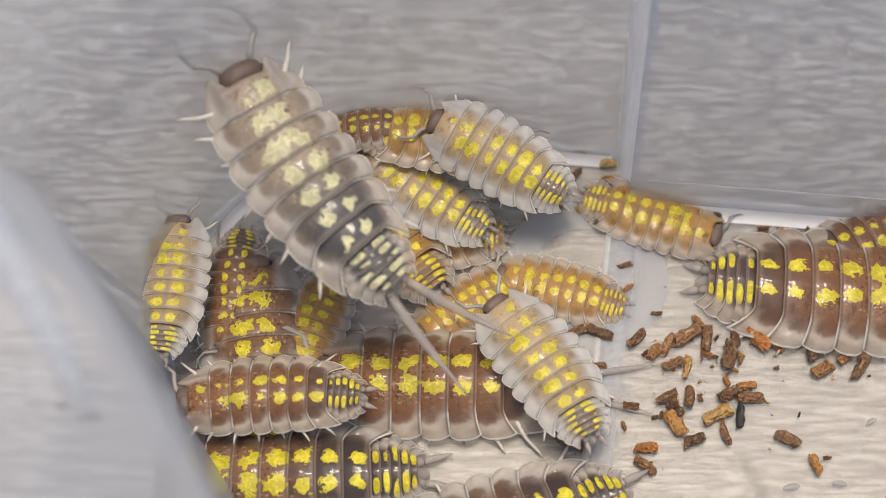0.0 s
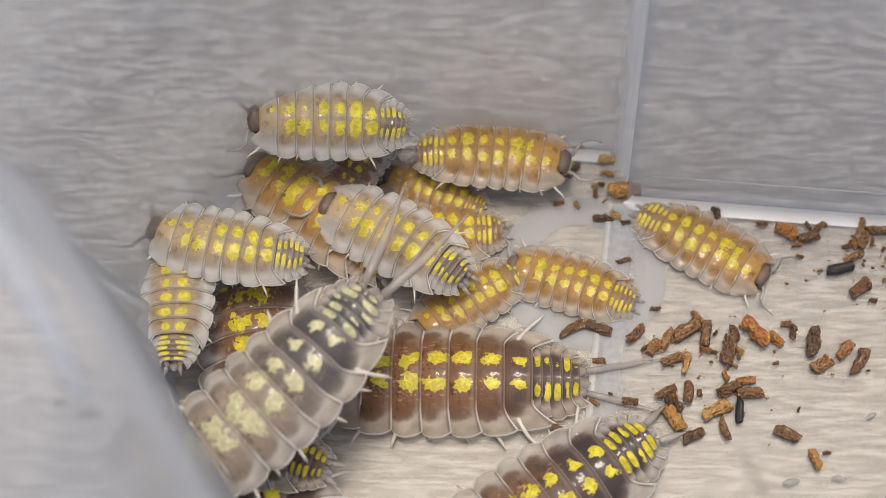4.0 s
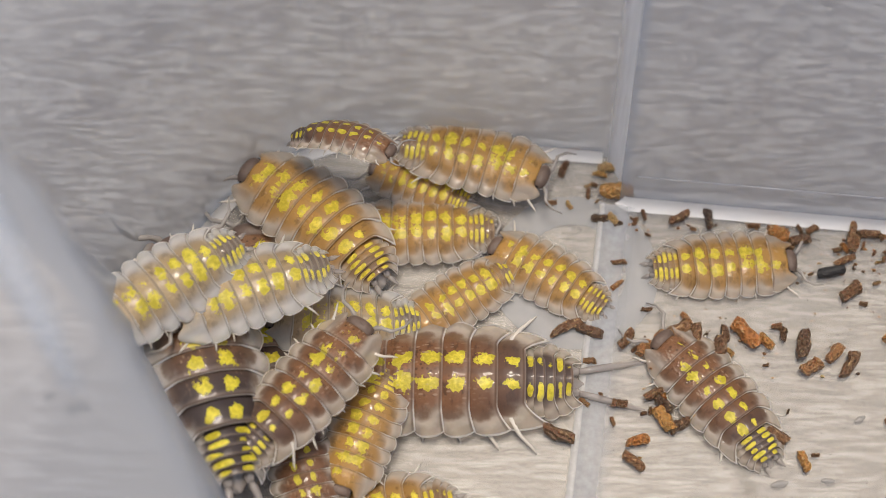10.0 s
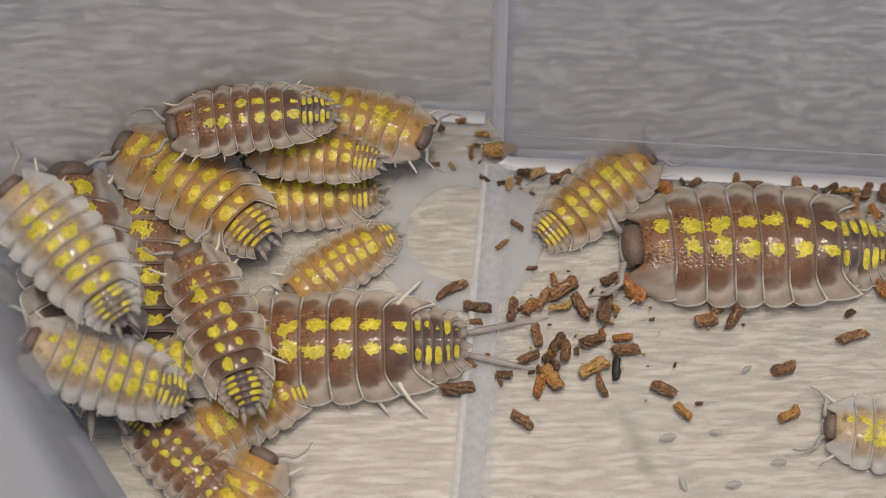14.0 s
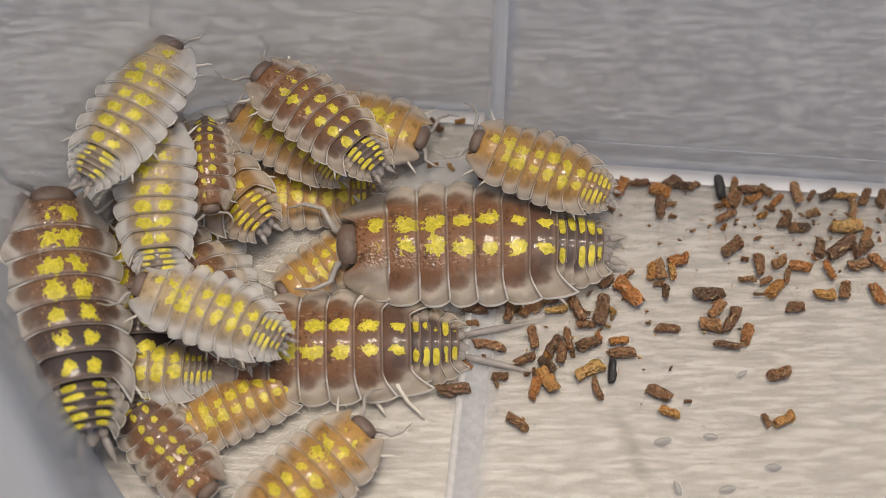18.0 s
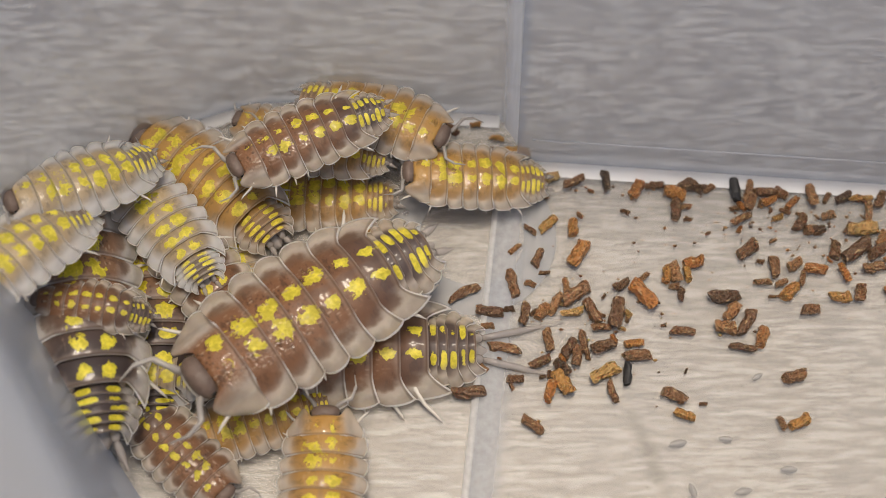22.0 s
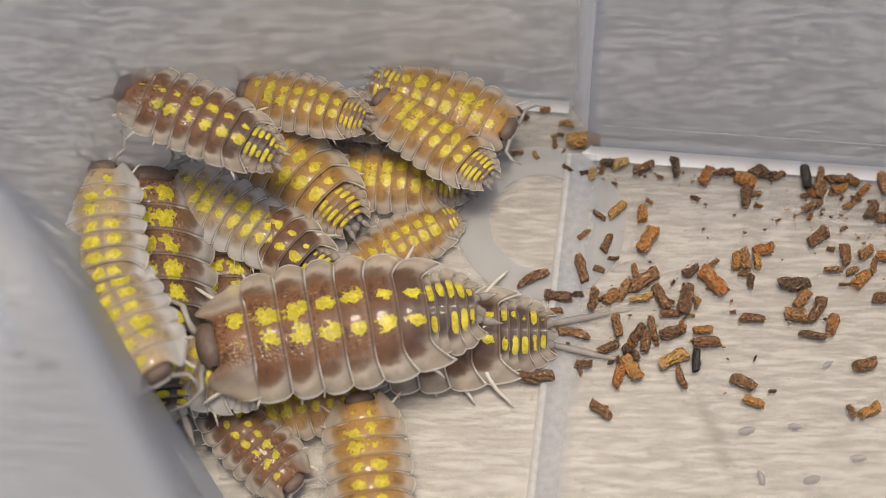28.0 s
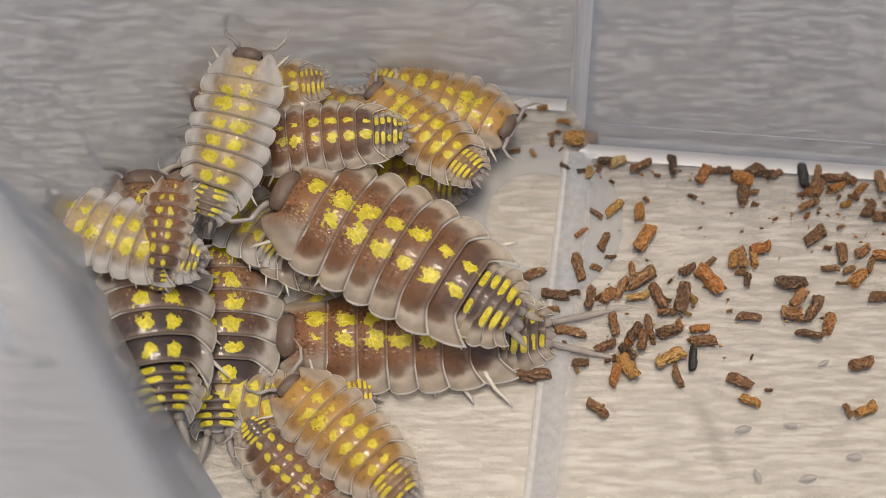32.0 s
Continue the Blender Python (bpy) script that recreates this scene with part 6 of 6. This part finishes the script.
    walk(ISOPODS["O"], steps([
        (0.00, -9.22, -26.53, 0.20, 0.0, 0.0, -178.6),
        (2.00, -9.49, -25.01, 0.20, 0.0, 0.0, -176.3),
        (9.00, -10.43, -19.70, 0.20, 0.0, 0.0, -168.2),
        (11.00, -7.87, -15.81, 0.20, 0.0, 0.0, -170.4),
        (12.00, -6.52, -16.90, 0.20, 0.0, 0.0, -184.4),
        (13.00, -6.60, -23.56, 0.20, 0.0, 0.0, -202.2),
        (13.50, -9.22, -21.74, 0.47, 0.0, 0.0, -251.3),
        (14.00, -11.84, -19.93, 0.73, 0.0, 0.0, -300.3),
        (14.50, -14.46, -18.11, 1.00, 0.0, 0.0, -349.4),
        (16.50, -8.47, -17.70, 1.50, 0.0, 0.0, -345.2),
        (17.00, -6.76, -17.49, 1.50, 0.0, 0.0, -337.6),
        (18.00, -6.28, -17.31, 1.50, 0.0, 0.0, -317.8),
        (19.00, -6.15, -17.51, 1.50, 0.0, 0.0, -301.6),
        (20.00, -6.02, -17.53, 1.50, 0.0, 0.0, -297.5),
        (21.00, -6.06, -17.21, 1.50, 0.0, 0.0, -278.9),
        (22.00, -6.16, -17.78, 1.50, 0.0, 0.0, -272.8),
        (23.00, -6.42, -18.27, 1.50, 0.0, 0.0, -277.5),
        (24.00, -6.63, -18.79, 1.50, 0.0, 0.0, -287.9),
        (25.00, -6.41, -18.64, 1.50, 0.0, 0.0, -289.2),
        (28.00, -7.54, -18.02, 1.50, 0.0, 0.0, -262.3),
        (29.00, -6.88, -17.91, 1.50, 0.0, 0.0, -256.4),
        (30.00, -6.83, -17.94, 1.50, 0.0, 0.0, -255.1),
        (31.00, -6.99, -17.56, 1.50, 0.0, 0.0, -239.8),
        (32.00, -8.92, -15.49, 1.50, 0.0, 0.0, -222.4),
    ]))
    walk(ISOPODS["T"], steps([
        (0.00, 47.77, -12.27, 0.00, 0.0, 0.0, 173.7),
        (12.00, 42.98, -12.38, 0.00, 0.0, 0.0, 171.1),
        (14.00, 33.22, -14.87, 0.00, 0.0, 0.0, 166.7),
        (14.50, 29.13, -14.79, 0.00, 0.0, 0.0, 170.2),
        (16.50, 5.53, -11.52, 2.65, 0.0, -19.3, 144.2),
        (17.00, -0.12, -9.46, 3.50, 0.0, -7.9, 149.8),
        (18.00, -12.42, -6.65, 4.75, 0.0, -4.9, 158.3),
        (18.33, -13.99, -5.62, 4.67, 0.0, -3.2, 207.2),
        (18.67, -15.56, -4.60, 4.58, 0.0, -1.6, 256.2),
        (19.00, -17.13, -3.57, 4.50, 0.0, 0.0, 305.2),
        (19.33, -17.21, -2.73, 4.33, 0.0, 0.0, 354.5),
        (19.67, -17.28, -1.88, 4.17, 0.0, 0.0, 403.8),
        (20.00, -17.35, -1.03, 4.00, 0.0, 0.0, 453.0),
        (21.00, -15.83, -1.93, 4.00, 0.0, 0.0, 500.1),
        (22.00, -16.97, 0.24, 4.00, 0.0, 0.0, 488.0),
        (23.00, -16.92, 0.85, 4.00, 0.0, 0.0, 498.2),
        (24.00, -18.33, 1.25, 4.00, 0.0, 0.0, 509.8),
        (25.00, -20.12, 1.38, 5.25, 0.0, -5.1, 536.7),
        (28.00, -17.61, 0.05, 3.10, 0.0, -5.2, 509.3),
        (32.00, -17.24, 0.17, 3.00, 0.0, 0.0, 504.3),
    ]))
    walking = {}
    for key, rows in zip(ISOPODS, TRAVEL[1:]):
        walking[key] = [(a[0], b[0]) for a, b in zip(rows, rows[1:]) if math.hypot(a[1] - b[1], a[2] - b[2]) > 1.2 * max(0.1, b[0] - a[0])]
    # feelers sweep gently
    for feeler, key, sgn, origin, phase in FEELERS:
        rows = []
        for i in range(65):
            t = i * 0.5
            yaw = 16 * math.sin(t * 1.7 + phase) + 8 * math.sin(t * 3.1 + 2 * phase)
            lift = -12 + 12 * math.sin(t * 1.3 + 1.7 * phase)
            rows.append((t, Matrix.Translation(origin) @ pose(0, 0, 0, 0, lift, yaw)))
        walk(feeler, rows)
    # legs step while the body walks
    for leg, key, sgn, i, origin in LEGS:
        rows = []
        for n in range(65):
            t = n * 0.5
            go = walking[key]
            busy = 1.0 if any(a <= t <= b for a, b in go) else 0.0
            rows.append((t, Matrix.Translation(origin) @ pose(0, 0, 0, 0, 0, busy * 14 * math.sin(t * 7.3 + i * 1.9 + (1.5 if sgn > 0 else 0)))))
        walk(leg, rows)
    for ob, x, y, z, roll, turn, later in PELLETS:
        if later:
            x2, y2, turn2, t0, t1 = later
            a, b = pose(x * MM, y * MM, z * MM, roll, 0, turn), pose(x2 * MM, y2 * MM, z * MM, roll, 0, turn2)
            walk(ob, [(0.0, a), (t0, a), (t1, b), (32.0, b)])


motions()
